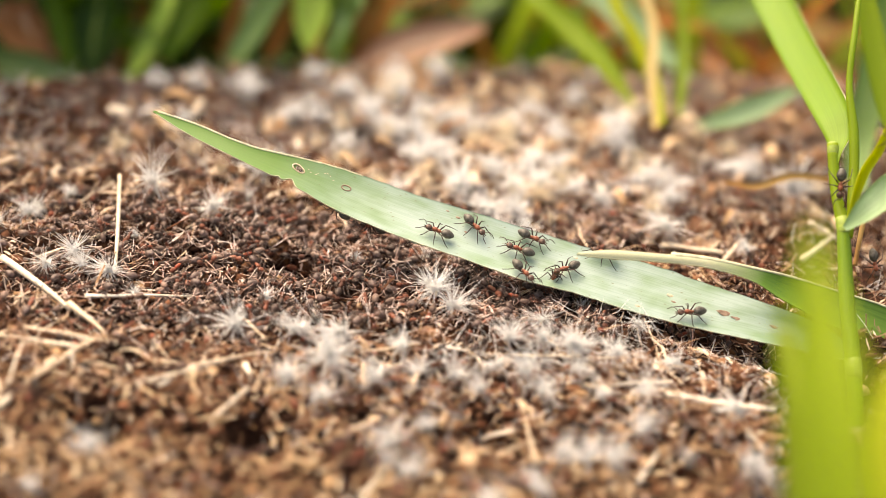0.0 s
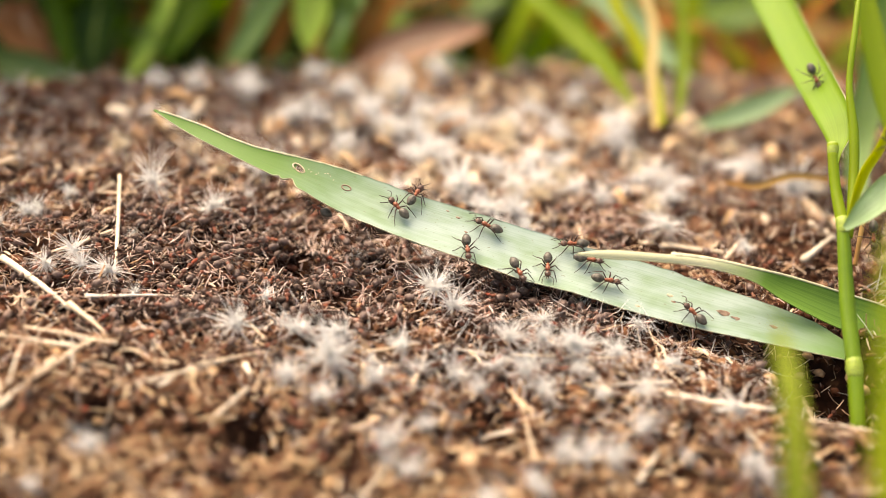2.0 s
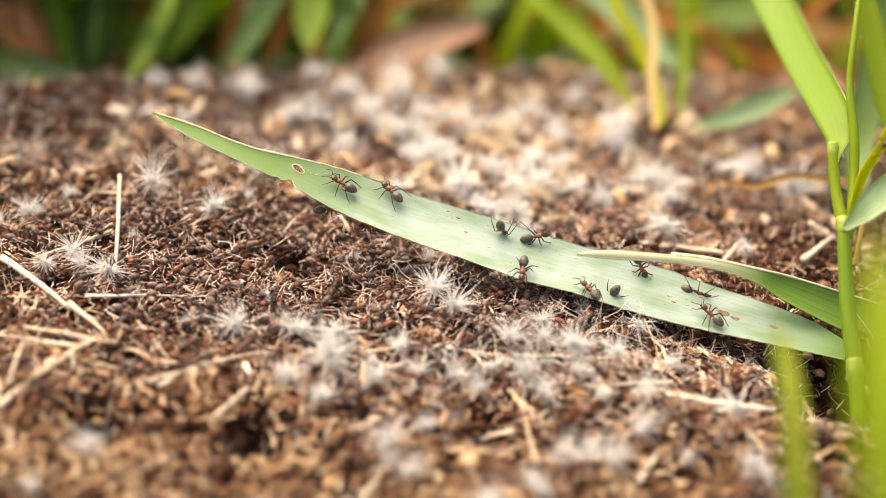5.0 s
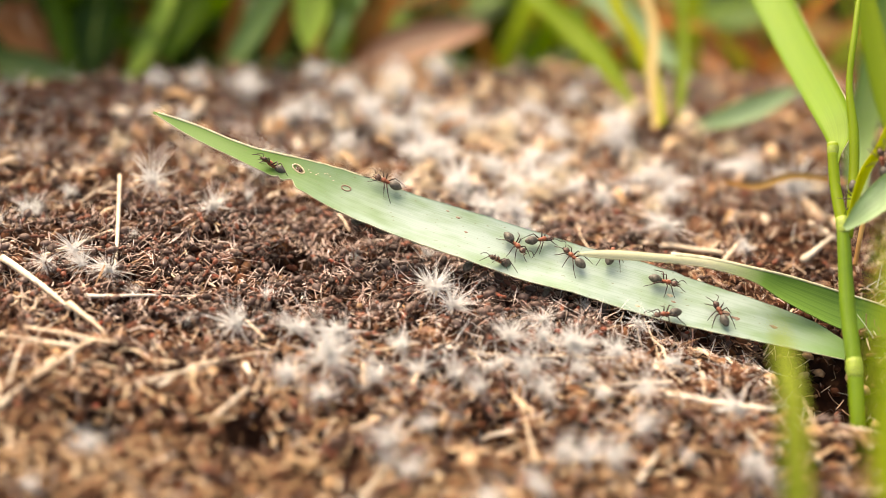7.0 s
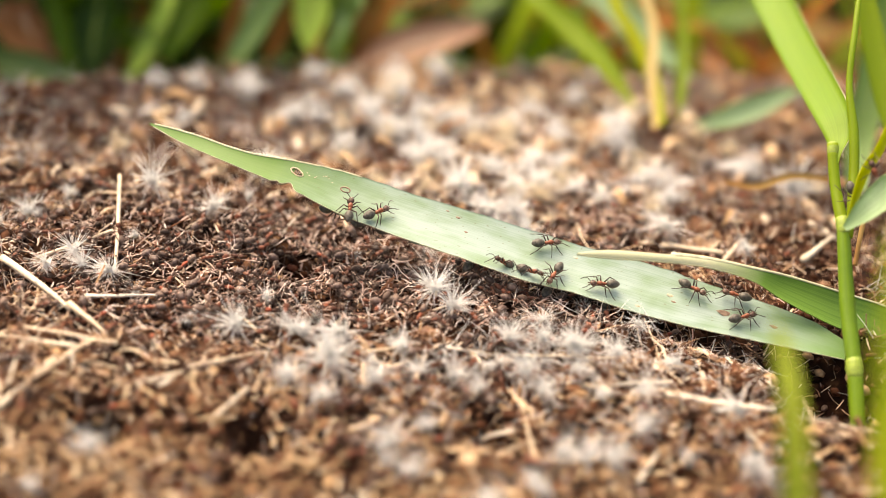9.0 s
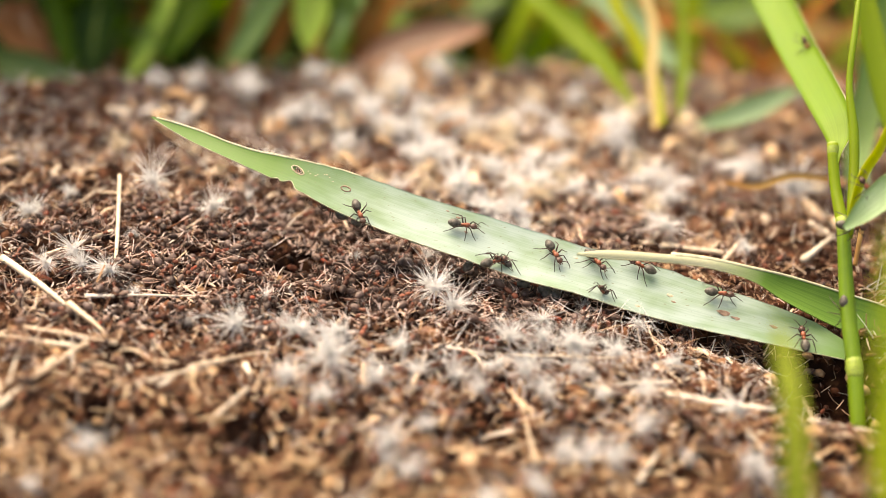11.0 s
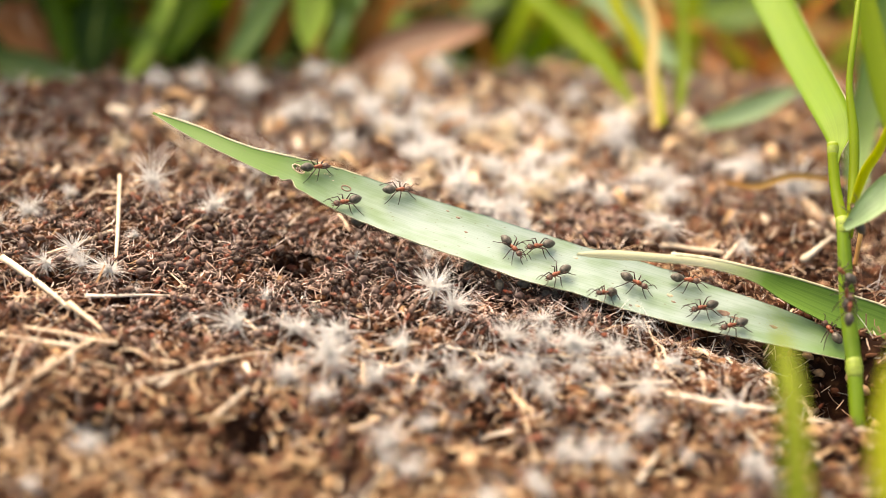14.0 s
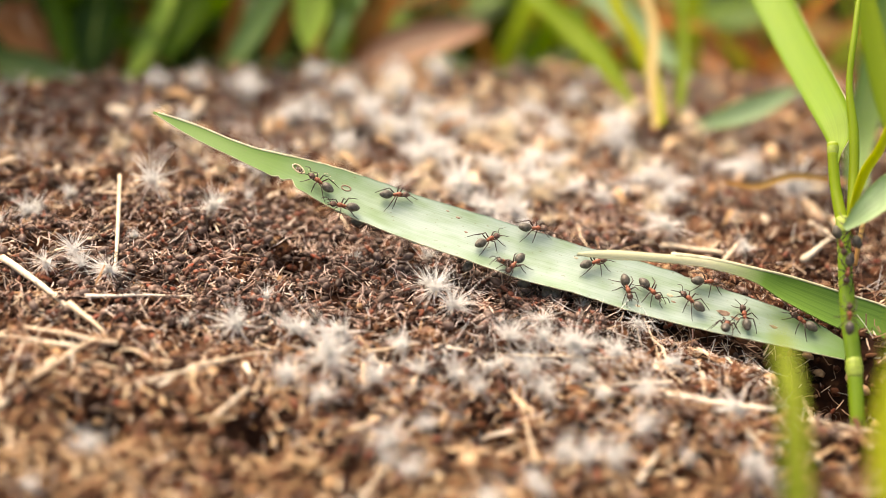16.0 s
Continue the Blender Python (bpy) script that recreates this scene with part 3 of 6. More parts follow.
def stem(ob, path, mat, nodes=()):
    """A round grass stem; path rows are x, y, z, diameter."""
    n = 24
    pts = [spline(path, i / n) for i in range(n + 1)] if len(path[0]) == 3 else [spline([p[:3] for p in path], i / n) for i in range(n + 1)]
    wid = [np.interp(i / n * (len(path) - 1), range(len(path)), [p[3] / 2 for p in path]) for i in range(n + 1)]
    v, f = tube(pts, wid, 12)
    me = mesh_of("stalk", v, f, mat)
    layer = me.uv_layers.new(name="leaf")
    idx = np.zeros(len(me.loops), dtype=np.int32)
    me.loops.foreach_get("vertex_index", idx)
    uv = np.array([[(k % 12) / 12, (k // 12) / n] for k in range(len(v))], dtype=np.float32)
    layer.data.foreach_set("uv", uv[idx].ravel())
    part("stalk", me, ob)
    for u, grow in nodes:
        p = spline([q[:3] for q in path], u)
        t = (spline([q[:3] for q in path], min(u + 0.03, 1)) - spline([q[:3] for q in path], max(u - 0.03, 0))).normalized()
        r = float(np.interp(u * (len(path) - 1), range(len(path)), [q[3] / 2 for q in path])) * grow
        v, f = tube([p + t * r * k for k in (-1.3, -0.8, -0.3, 0.2, 0.7, 1.3)], [r * k for k in (0.9, 0.97, 1.02, 1.03, 0.98, 0.9)], 12)
        part("node", mesh_of("node", v, f, NODE), ob, "swollen pale node")
    return ob


plant = tagged(new("grass_plant"), "green grass plant with pale nodes at the mound's edge", "grass")
stem(plant, [(0.0761, -0.0287, -0.0216, 0.0027), (0.0764, -0.0205, -0.0135, 0.0029), (0.0764, -0.0113, -0.0057, 0.0030), (0.0768, -0.0004, 0.0054, 0.0024)], STEM_GREEN, [(0.33, 1.07)])
stem(plant, [(0.0768, -0.0004, 0.0054, 0.0024), (0.0762, 0.0061, 0.0106, 0.0021), (0.0763, 0.0120, 0.0168, 0.0022)], FRESH, [(0.0, 1.1), (0.9, 1.02)])
leaf_thing("grass_leaf", [(0.0764, 0.0086, 0.0139, 0.0010), (0.0767, 0.0103, 0.0158, 0.0022), (0.0780, 0.0146, 0.0172, 0.0049), (0.0782, 0.0203, 0.0192, 0.0068), (0.0782, 0.0324, 0.0202, 0.0075), (0.0778, 0.0494, 0.0217, 0.0079), (0.0771, 0.0709, 0.0247, 0.0084), (0.0753, 0.0920, 0.0293, 0.0083), (0.0707, 0.1146, 0.0386, 0.0067)], YOUNG_LEAF, "bright green grass leaf arching up from the stem", parent=plant, rib=False, facing=(-0.35, -0.75, 0.45), channel=0.05, bright_edge=True)
stem(plant, [(0.0776, -0.0023, 0.0040, 0.0015), (0.0797, 0.0061, 0.0106, 0.0020), (0.0805, 0.0129, 0.0183, 0.0020), (0.0802, 0.0197, 0.0261, 0.0013), (0.0819, 0.0266, 0.0341, 0.0012), (0.0846, 0.0361, 0.0426, 0.0011)], FRESH, [])
leaf_thing("grass_leaf", [(0.0764, -0.0039, 0.0073, 0.0011), (0.0777, -0.0015, 0.0114, 0.0017), (0.0793, 0.0003, 0.0165, 0.0023), (0.0819, 0.0017, 0.0209, 0.0021), (0.0850, 0.0046, 0.0279, 0.0019)], YELLOWING, "yellowing young grass leaf beside the stem", parent=plant, facing=(0.5, -0.6, 0.6))
leaf_thing("grass_leaf", [(0.0749, -0.0068, 0.0083, 0.0011), (0.0777, -0.0077, 0.0127, 0.0044), (0.0816, -0.0075, 0.0170, 0.0058), (0.0865, -0.0097, 0.0232, 0.0051)], MINT, "pale bluish green leaf bending away from the stem", parent=plant, facing=(-0.1, -0.5, 0.85))
stem(tagged(new("dry_twig"), "thin dark dry stalk behind the stem", "twig"), [(0.0807, 0.0001, -0.0038, 0.0009), (0.0818, 0.0032, -0.0004, 0.0009), (0.0835, 0.0075, 0.0029, 0.0011), (0.0850, 0.0109, 0.0068, 0.0009)], DRY, ())
leaf_thing("grass_leaf", [(0.0944, 0.0646, 0.0320, 0.0043), (0.0966, 0.0557, 0.0205, 0.0056), (0.0986, 0.0460, 0.0097, 0.0050), (0.1016, 0.0347, 0.0000, 0.0037)], FRESH, "yellow-green grass leaf behind the stem")
leaf_thing("grass_leaf", [(0.1133, 0.0937, 0.0223, 0.0084), (0.1077, 0.0832, 0.0041, 0.0084), (0.1028, 0.0715, -0.0121, 0.0070), (0.0968, 0.0499, -0.0165, 0.0040)], BLUEGREEN, "bluish green leaf behind the stem")
leaf_thing("grass_leaf", [(0.0443, -0.0976, 0.0110, 0.0031), (0.0445, -0.0911, 0.0182, 0.0033), (0.0448, -0.0837, 0.0250, 0.0030), (0.0448, -0.0772, 0.0284, 0.0024), (0.0446, -0.0724, 0.0306, 0.0005)], OLIVE, "yellowish green grass leaf standing before the mound")
leaf_thing("grass_leaf", [(0.0563, -0.0962, 0.0134, 0.0028), (0.0560, -0.0896, 0.0188, 0.0034), (0.0570, -0.0836, 0.0231, 0.0029), (0.0594, -0.0767, 0.0271, 0.0018)], YELLOWING, "yellow-green grass leaf at the mound's edge")
leaf_thing("grass_leaf", [(-0.1428, 0.1343, -0.0113, 0.0065), (-0.1297, 0.1329, -0.0139, 0.0085), (-0.1167, 0.1317, -0.0159, 0.0082), (-0.1036, 0.1296, -0.0195, 0.0023)], BLUEGREEN, "bluish green leaf drooping behind the mound")
leaf_thing("grass_leaf", [(-0.0461, 0.2240, -0.0778, 0.0060), (-0.0461, 0.2190, -0.0218, 0.0097), (-0.0401, 0.1840, 0.0361, 0.0121), (-0.0341, 0.1490, 0.0141, 0.0121), (-0.0366, 0.1433, 0.0042, 0.0121), (-0.0386, 0.1384, -0.0043, 0.0091), (-0.0390, 0.1343, -0.0113, 0.0013)], LIGHT_LEAF, "light green leaf with drooping tip behind the mound")
leaf_thing("grass_leaf", [(-0.0584, 0.2216, -0.0768, 0.0033), (-0.0584, 0.2166, -0.0240, 0.0052), (-0.0524, 0.1816, 0.0319, 0.0065), (-0.0464, 0.1466, 0.0099, 0.0065), (-0.0521, 0.1400, -0.0014, 0.0075), (-0.0587, 0.1347, -0.0106, 0.0065), (-0.0652, 0.1302, -0.0184, 0.0016)], BLUEGREEN, "green leaf leaning over the far mound edge")
leaf_thing("grass_leaf", [(0.0355, 0.2034, -0.0782, 0.0034), (0.0355, 0.1984, -0.0230, 0.0055), (0.0295, 0.1634, 0.0344, 0.0069), (0.0235, 0.1284, 0.0124, 0.0069), (0.0332, 0.1178, 0.0040, 0.0071), (0.0426, 0.1077, -0.0034, 0.0061), (0.0505, 0.0967, -0.0125, 0.0012)], FRESH, "bright green leaf bending down behind the mound")
leaf_thing("grass_leaf", [(0.0514, 0.2294, -0.0699, 0.0038), (0.0514, 0.2244, -0.0227, 0.0061), (0.0454, 0.1894, 0.0294, 0.0077), (0.0394, 0.1544, 0.0074, 0.0077), (0.0488, 0.1442, -0.0003, 0.0082), (0.0595, 0.1341, -0.0078, 0.0081), (0.0702, 0.1239, -0.0154, 0.0016)], MINT, "bluish green leaf bending down behind the mound")
leaf_thing("dry_stalk", [(0.0659, 0.1937, -0.0583, 0.0018), (0.0659, 0.1887, -0.0132, 0.0029), (0.0599, 0.1537, 0.0376, 0.0027), (0.0539, 0.1187, 0.0156, 0.0027), (0.0555, 0.1071, 0.0056, 0.0027), (0.0541, 0.0958, -0.0041, 0.0027), (0.0545, 0.0849, -0.0129, 0.0014)], PALE_DRY, "straw-yellow dry leaf hanging behind the mound")
leaf_thing("grass_leaf", [(0.0576, 0.1922, -0.0635, 0.0017), (0.0576, 0.1872, -0.0168, 0.0027), (0.0516, 0.1522, 0.0350, 0.0033), (0.0456, 0.1172, 0.0130, 0.0033), (0.0502, 0.1064, 0.0043, 0.0036), (0.0553, 0.0950, -0.0054, 0.0038), (0.0562, 0.0853, -0.0123, 0.0012)], YELLOWING, "yellow-green leaf hanging behind the mound")
leaf_thing("grass_leaf", [(0.0646, 0.0813, -0.0111, 0.0017), (0.0736, 0.0872, -0.0110, 0.0055), (0.0835, 0.0934, -0.0102, 0.0056), (0.0938, 0.1000, -0.0088, 0.0021)], MINT, "bluish green leaf lying low behind the stems")
leaf_thing("dead_leaf", [(-0.0240, 0.1307, -0.0140, 0.0033), (-0.0170, 0.1320, -0.0113, 0.0098), (-0.0070, 0.1345, -0.0085, 0.0110), (0.0040, 0.1375, -0.0066, 0.0080), (0.0125, 0.1400, -0.0058, 0.0023)], PINK_DEAD, "pinkish brown dead leaf at the mound's far edge")
leaf_thing("dead_leaf", [(-0.1318, 0.1466, -0.0020, 0.0066), (-0.1235, 0.1433, -0.0078, 0.0133), (-0.1119, 0.1396, -0.0143, 0.0083)], RUST, "reddish brown dead leaf among the grass")
leaf_thing("dry_stalk", [(0.0631, 0.0404, -0.0060, 0.0009), (0.0703, 0.0399, -0.0068, 0.0015), (0.0785, 0.0429, -0.0058, 0.0018), (0.0880, 0.0443, -0.0073, 0.0015)], DRY, "thin orange-brown dry leaf behind the blade")
leaf_thing("grass_leaf", [(0.0887, 0.2754, -0.0549, 0.0066), (0.0887, 0.2704, -0.0289, 0.0106), (0.0827, 0.2354, 0.0090, 0.0132), (0.0767, 0.2004, -0.0130, 0.0132), (0.0880, 0.1971, -0.0187, 0.0132), (0.1012, 0.1961, -0.0203, 0.0125), (0.1163, 0.1985, -0.0162, 0.0076)], BLUEGREEN, "pale green leaf arching far behind")
leaf_thing("grass_leaf", [(0.0786, 0.2075, -0.0514, 0.0014), (0.0786, 0.2025, -0.0141, 0.0023), (0.0726, 0.1675, 0.0315, 0.0028), (0.0666, 0.1325, 0.0095, 0.0028), (0.0661, 0.1206, -0.0011, 0.0031), (0.0649, 0.1097, -0.0099, 0.0031), (0.0628, 0.0984, -0.0174, 0.0018)], FRESH, "upright green stalk behind the mound")
leaf_thing("grass_leaf", [(-0.1107, 0.2199, -0.0730, 0.0049), (-0.1107, 0.2149, -0.0242, 0.0078), (-0.1047, 0.1799, 0.0291, 0.0098), (-0.0987, 0.1449, 0.0071, 0.0098), (-0.1003, 0.1400, -0.0014, 0.0131), (-0.1019, 0.1343, -0.0113, 0.0098), (-0.1028, 0.1294, -0.0198, 0.0033)], DEEPGREEN, "deep green leaf behind the mound")
leaf_thing("grass_leaf", [(-0.0829, 0.2216, -0.0751, 0.0049), (-0.0829, 0.2166, -0.0233, 0.0078), (-0.0769, 0.1816, 0.0319, 0.0098), (-0.0709, 0.1466, 0.0099, 0.0098), (-0.0725, 0.1417, 0.0014, 0.0114), (-0.0766, 0.1372, -0.0064, 0.0091), (-0.0807, 0.1331, -0.0135, 0.0026)], MIDGREEN, "mid green leaf behind the mound")
leaf_thing("grass_leaf", [(-0.0911, 0.2191, -0.0743, 0.0025), (-0.0911, 0.2141, -0.0255, 0.0039), (-0.0851, 0.1791, 0.0276, 0.0049), (-0.0791, 0.1441, 0.0056, 0.0049), (-0.0832, 0.1376, -0.0057, 0.0059), (-0.0872, 0.1335, -0.0128, 0.0056), (-0.0913, 0.1302, -0.0184, 0.0016)], LIGHT_LEAF, "light green leaf behind the mound")
leaf_thing("grass_leaf", [(-0.0421, 0.2199, -0.0778, 0.0033), (-0.0421, 0.2149, -0.0261, 0.0052), (-0.0361, 0.1799, 0.0291, 0.0065), (-0.0301, 0.1449, 0.0071, 0.0065), (-0.0292, 0.1392, -0.0028, 0.0072), (-0.0301, 0.1351, -0.0099, 0.0065), (-0.0317, 0.1319, -0.0156, 0.0016)], MIDGREEN, "dull green leaf behind the mound")
leaf_thing("grass_leaf", [(-0.1254, 0.2199, -0.0720, 0.0028), (-0.1254, 0.2149, -0.0238, 0.0044), (-0.1194, 0.1799, 0.0291, 0.0056), (-0.1134, 0.1449, 0.0071, 0.0056), (-0.1118, 0.1400, -0.0014, 0.0065), (-0.1085, 0.1343, -0.0113, 0.0059), (-0.1052, 0.1302, -0.0184, 0.0016)], MIDGREEN, "green leaf behind the mound")
leaf_thing("dead_leaf", [(-0.0716, 0.2258, -0.0761, 0.0022), (-0.0716, 0.2208, -0.0266, 0.0035), (-0.0656, 0.1858, 0.0272, 0.0043), (-0.0596, 0.1508, 0.0052, 0.0043), (-0.0613, 0.1458, -0.0035, 0.0046), (-0.0637, 0.1408, -0.0121, 0.0040), (-0.0651, 0.1383, -0.0164, 0.0013)], BROWN_BLADE, "orange-brown dead grass leaf hanging behind the mound")
leaf_thing("dead_leaf", [(-0.0558, 0.2258, -0.0772, 0.0028), (-0.0558, 0.2208, -0.0270, 0.0045), (-0.0498, 0.1858, 0.0272, 0.0056), (-0.0438, 0.1508, 0.0052, 0.0056), (-0.0463, 0.1450, -0.0049, 0.0060), (-0.0505, 0.1400, -0.0135, 0.0040), (-0.0530, 0.1371, -0.0186, 0.0013)], BROWN_BLADE, "orange-brown dead grass leaf hanging behind the mound")
leaf_thing("dead_leaf", [(-0.0276, 0.2258, -0.0792, 0.0042), (-0.0276, 0.2208, -0.0278, 0.0066), (-0.0216, 0.1858, 0.0272, 0.0083), (-0.0156, 0.1508, 0.0052, 0.0083), (-0.0198, 0.1458, -0.0035, 0.0100), (-0.0239, 0.1408, -0.0121, 0.0073), (-0.0239, 0.1375, -0.0178, 0.0020)], BROWN_BLADE, "broad orange-brown dead leaf behind the mound")
leaf_thing("dead_leaf", [(-0.1252, 0.1475, -0.0006, 0.0073), (-0.1219, 0.1433, -0.0078, 0.0086), (-0.1177, 0.1400, -0.0135, 0.0050), (-0.1160, 0.1375, -0.0178, 0.0013)], RUST, "reddish brown dead leaf behind the mound")
leaf_thing("dead_leaf", [(0.1055, 0.2014, -0.0312, 0.0077), (0.1059, 0.1871, -0.0359, 0.0083), (0.1109, 0.1741, -0.0385, 0.0055), (0.0999, 0.1247, -0.0222, 0.0013)], BROWN_BLADE, "brown dead leaf behind the stems")
leaf_thing("dead_leaf", [(0.0765, 0.2043, -0.0262, 0.0070), (0.0861, 0.1890, -0.0326, 0.0094), (0.0896, 0.1759, -0.0353, 0.0074), (0.0845, 0.1296, -0.0217, 0.0016)], RUST, "brown dead leaf lying behind the stems")
leaf_thing("grass_leaf", [(-0.0372, 0.2191, -0.0781, 0.0029), (-0.0372, 0.2141, -0.0270, 0.0047), (-0.0312, 0.1791, 0.0276, 0.0059), (-0.0252, 0.1441, 0.0056, 0.0059), (-0.0284, 0.1392, -0.0028, 0.0059), (-0.0341, 0.1339, -0.0120, 0.0033)], BLUEGREEN, "narrow green leaf behind the mound")
leaf_thing("grass_leaf", [(0.0274, 0.3055, -0.0867, 0.0061), (0.0274, 0.3005, -0.0464, 0.0097), (0.0214, 0.2655, 0.0012, 0.0121), (0.0154, 0.2305, -0.0208, 0.0121), (0.0130, 0.2168, -0.0245, 0.0119), (0.0089, 0.2033, -0.0279, 0.0058)], BLUEGREEN, "green leaf far behind the mound")
swinging_leaf = leaf_thing("grass_leaf", [(0.0378, -0.1289, 0.0367, 0.0072), (0.0371, -0.1234, 0.0443, 0.0080), (0.0368, -0.1175, 0.0504, 0.0080), (0.0370, -0.1115, 0.0549, 0.0063), (0.0375, -0.1056, 0.0585, 0.0030), (0.0380, -0.1000, 0.0610, 0.0005)], LIME, "bright green leaf swinging close by at the mound's edge")

folded_leaf()

# ---- straws that can be told apart ----


def straw(a, b, wide, seed):
    rng = random.Random(seed)
    a, b = Vector(a), Vector(b)
    ln = (b - a).length
    bow = Vector((rng.gauss(0, 0.008), rng.gauss(0, 0.008), rng.gauss(0.004, 0.006))) * ln
    pts, rad = [], []
    for i in range(8):
        f = i / 7
        pts.append(a.lerp(b, f) + bow * 4 * f * (1 - f) + Vector((0, 0, 0.0001 * math.sin(9 * f + seed))))
        rad.append(wide / 2 * (0.75 + 0.25 * math.sin(2.5 * f + seed)) * (1 - 0.25 * f))
    v, f = tube(pts, rad, 7)
    return tagged(new("straw", mesh_of("straw", v, f, STRAW)), "pale dry grass straw lying on the mound", "straw", "straws on the mound")


STRAWS = [
    (-0.0679, 0.0253, -0.0638, -0.0033, 0.00094, 0.0056),
    (-0.0857, -0.0007, -0.0691, -0.0156, 0.00150, 0.0012),
    (-0.0691, -0.0156, -0.0606, -0.0236, 0.00140, 0.0010),
    (-0.0672, -0.0120, -0.0474, -0.0075, 0.00099, 0.0000),
    (-0.0753, -0.0233, -0.0578, -0.0274, 0.00124, 0.0000),
    (-0.0792, -0.0253, -0.0647, -0.0275, 0.00105, 0.0000),
    (-0.0535, -0.0390, -0.0437, -0.0308, 0.00091, 0.0000),
    (-0.0505, -0.0373, -0.0390, -0.0288, 0.00082, 0.0000),
    (-0.0431, -0.0315, -0.0301, -0.0232, 0.00083, 0.0000),
    (-0.0350, -0.0292, -0.0281, -0.0438, 0.00116, 0.0000),
    (-0.0380, -0.0426, -0.0337, -0.0352, 0.00098, 0.0000),
    (-0.0376, -0.0135, -0.0324, -0.0209, 0.00086, 0.0000),
    (-0.0699, -0.0382, -0.0636, -0.0279, 0.00102, 0.0000),
    (-0.0738, -0.0447, -0.0679, -0.0306, 0.00119, 0.0000),
    (-0.0138, -0.0228, -0.0040, -0.0219, 0.00065, 0.0000),
    (0.0006, -0.0216, 0.0100, -0.0211, 0.00066, 0.0000),
    (0.0126, -0.0213, 0.0318, -0.0216, 0.00085, 0.0000),
    (0.0064, -0.0404, 0.0123, -0.0393, 0.00106, 0.0000),
    (0.0499, -0.0110, 0.0472, -0.0282, 0.00068, 0.0000),
    (0.0397, -0.0319, 0.0586, -0.0341, 0.00111, 0.0000),
    (0.0646, -0.0343, 0.0792, -0.0344, 0.00076, 0.0000),
    (0.0543, -0.0142, 0.0591, -0.0272, 0.00088, 0.0000),
    (0.0391, -0.0064, 0.0404, -0.0241, 0.00049, 0.0000),
    (0.0298, -0.0305, 0.0415, -0.0272, 0.00074, 0.0000),
    (0.0142, -0.0391, 0.0155, -0.0502, 0.00070, 0.0000),
    (0.0466, 0.0224, 0.0597, 0.0198, 0.00133, 0.0000),
    (0.0593, 0.0178, 0.0648, 0.0273, 0.00101, 0.0000),
    (0.0757, 0.0162, 0.0865, 0.0314, 0.00160, 0.0000),
    (0.0817, 0.0350, 0.0867, 0.0301, 0.00153, 0.0000),
    (-0.0772, 0.0253, -0.0725, 0.0359, 0.00088, 0.0000),
    (-0.0525, 0.0131, -0.0458, 0.0231, 0.00074, 0.0000),
    (-0.0805, 0.0024, -0.0670, 0.0114, 0.00105, 0.0000),
    (-0.0614, 0.0751, -0.0618, 0.0898, 0.00210, 0.0000),
    (0.0323, -0.0515, 0.0364, -0.0455, 0.00113, 0.0000),
    (-0.0130, -0.0571, -0.0078, -0.0494, 0.00093, 0.0000),
    (-0.0733, -0.0399, -0.0738, -0.0288, 0.00084, 0.0000),
    (-0.0332, 0.0161, -0.0291, 0.0283, 0.00053, 0.0000),
    (-0.0535, -0.0007, -0.0476, -0.0070, 0.00050, 0.0000),
    (-0.0231, -0.0217, -0.0196, -0.0125, 0.00057, 0.0000),
    (-0.0054, -0.0328, -0.0030, -0.0248, 0.00073, 0.0000),
    (0.0506, -0.0340, 0.0547, -0.0435, 0.00092, 0.0000),
    (0.0034, -0.0499, 0.0060, -0.0558, 0.00076, 0.0000),
    (-0.0099, 0.0179, -0.0115, 0.0290, 0.00053, 0.0000),
    (-0.0047, 0.0237, -0.0057, 0.0434, 0.00066, 0.0000),
]
for i, (ax, ay, bx, by, wide, rise) in enumerate(STRAWS):
    straw((ax, ay, height(ax, ay) + wide / 2 + 0.0012 + rise), (bx, by, height(bx, by) + wide / 2 + 0.001), wide, i)

straw((-0.0641, 0.0821, -0.0118), (-0.0611, 0.0836, -0.0052), 0.0024, 71)

# ---- silky seed tufts ----


def tuft_mesh(seed, hairs, reach, spread_out, thick=1.0, core=0, mat=SILK):
    """Hairs that fan out from one point, some bent, in a lopsided parasol."""
    rng = random.Random(seed)
    pieces = []
    lean = Vector((rng.gauss(0, 0.6), rng.gauss(0, 0.6), 0.7)).normalized()
    for k in range(hairs + core):
        d = Vector((rng.gauss(0, 1), rng.gauss(0, 1), rng.gauss(0.15, 0.6))).normalized()
        d = (d + lean * rng.uniform(0, spread_out)).normalized()
        ln = reach * (0.2 + 0.8 * rng.random() ** 0.8) * (1 if k < hairs else 0.3 * rng.random() + 0.05)
        sag = Vector((rng.gauss(0, 0.16), rng.gauss(0, 0.16), rng.gauss(-0.1, 0.1))) * ln
        pts = [d * ln * f + sag * f * f for f in (0.02, 0.4, 0.75, 1.0)]
        pieces.append(tube(pts, [r * thick * (1 if k < hairs else 1.5) for r in (0.00009, 0.000075, 0.00005, 0.00002)], 3))
    # three white lumps put in for the bright glint at the tuft's centre
    for _ in range(3):
        d = Vector((rng.gauss(0, 1), rng.gauss(0, 1), rng.gauss(0.6, 0.5))).normalized() * 0.0004
        pieces.append(ellipsoid(d, (0.00046, 0.00046, 0.0004), 5, 7))
    v, f = joined(pieces)
    return mesh_of("pappus", v, f, mat)


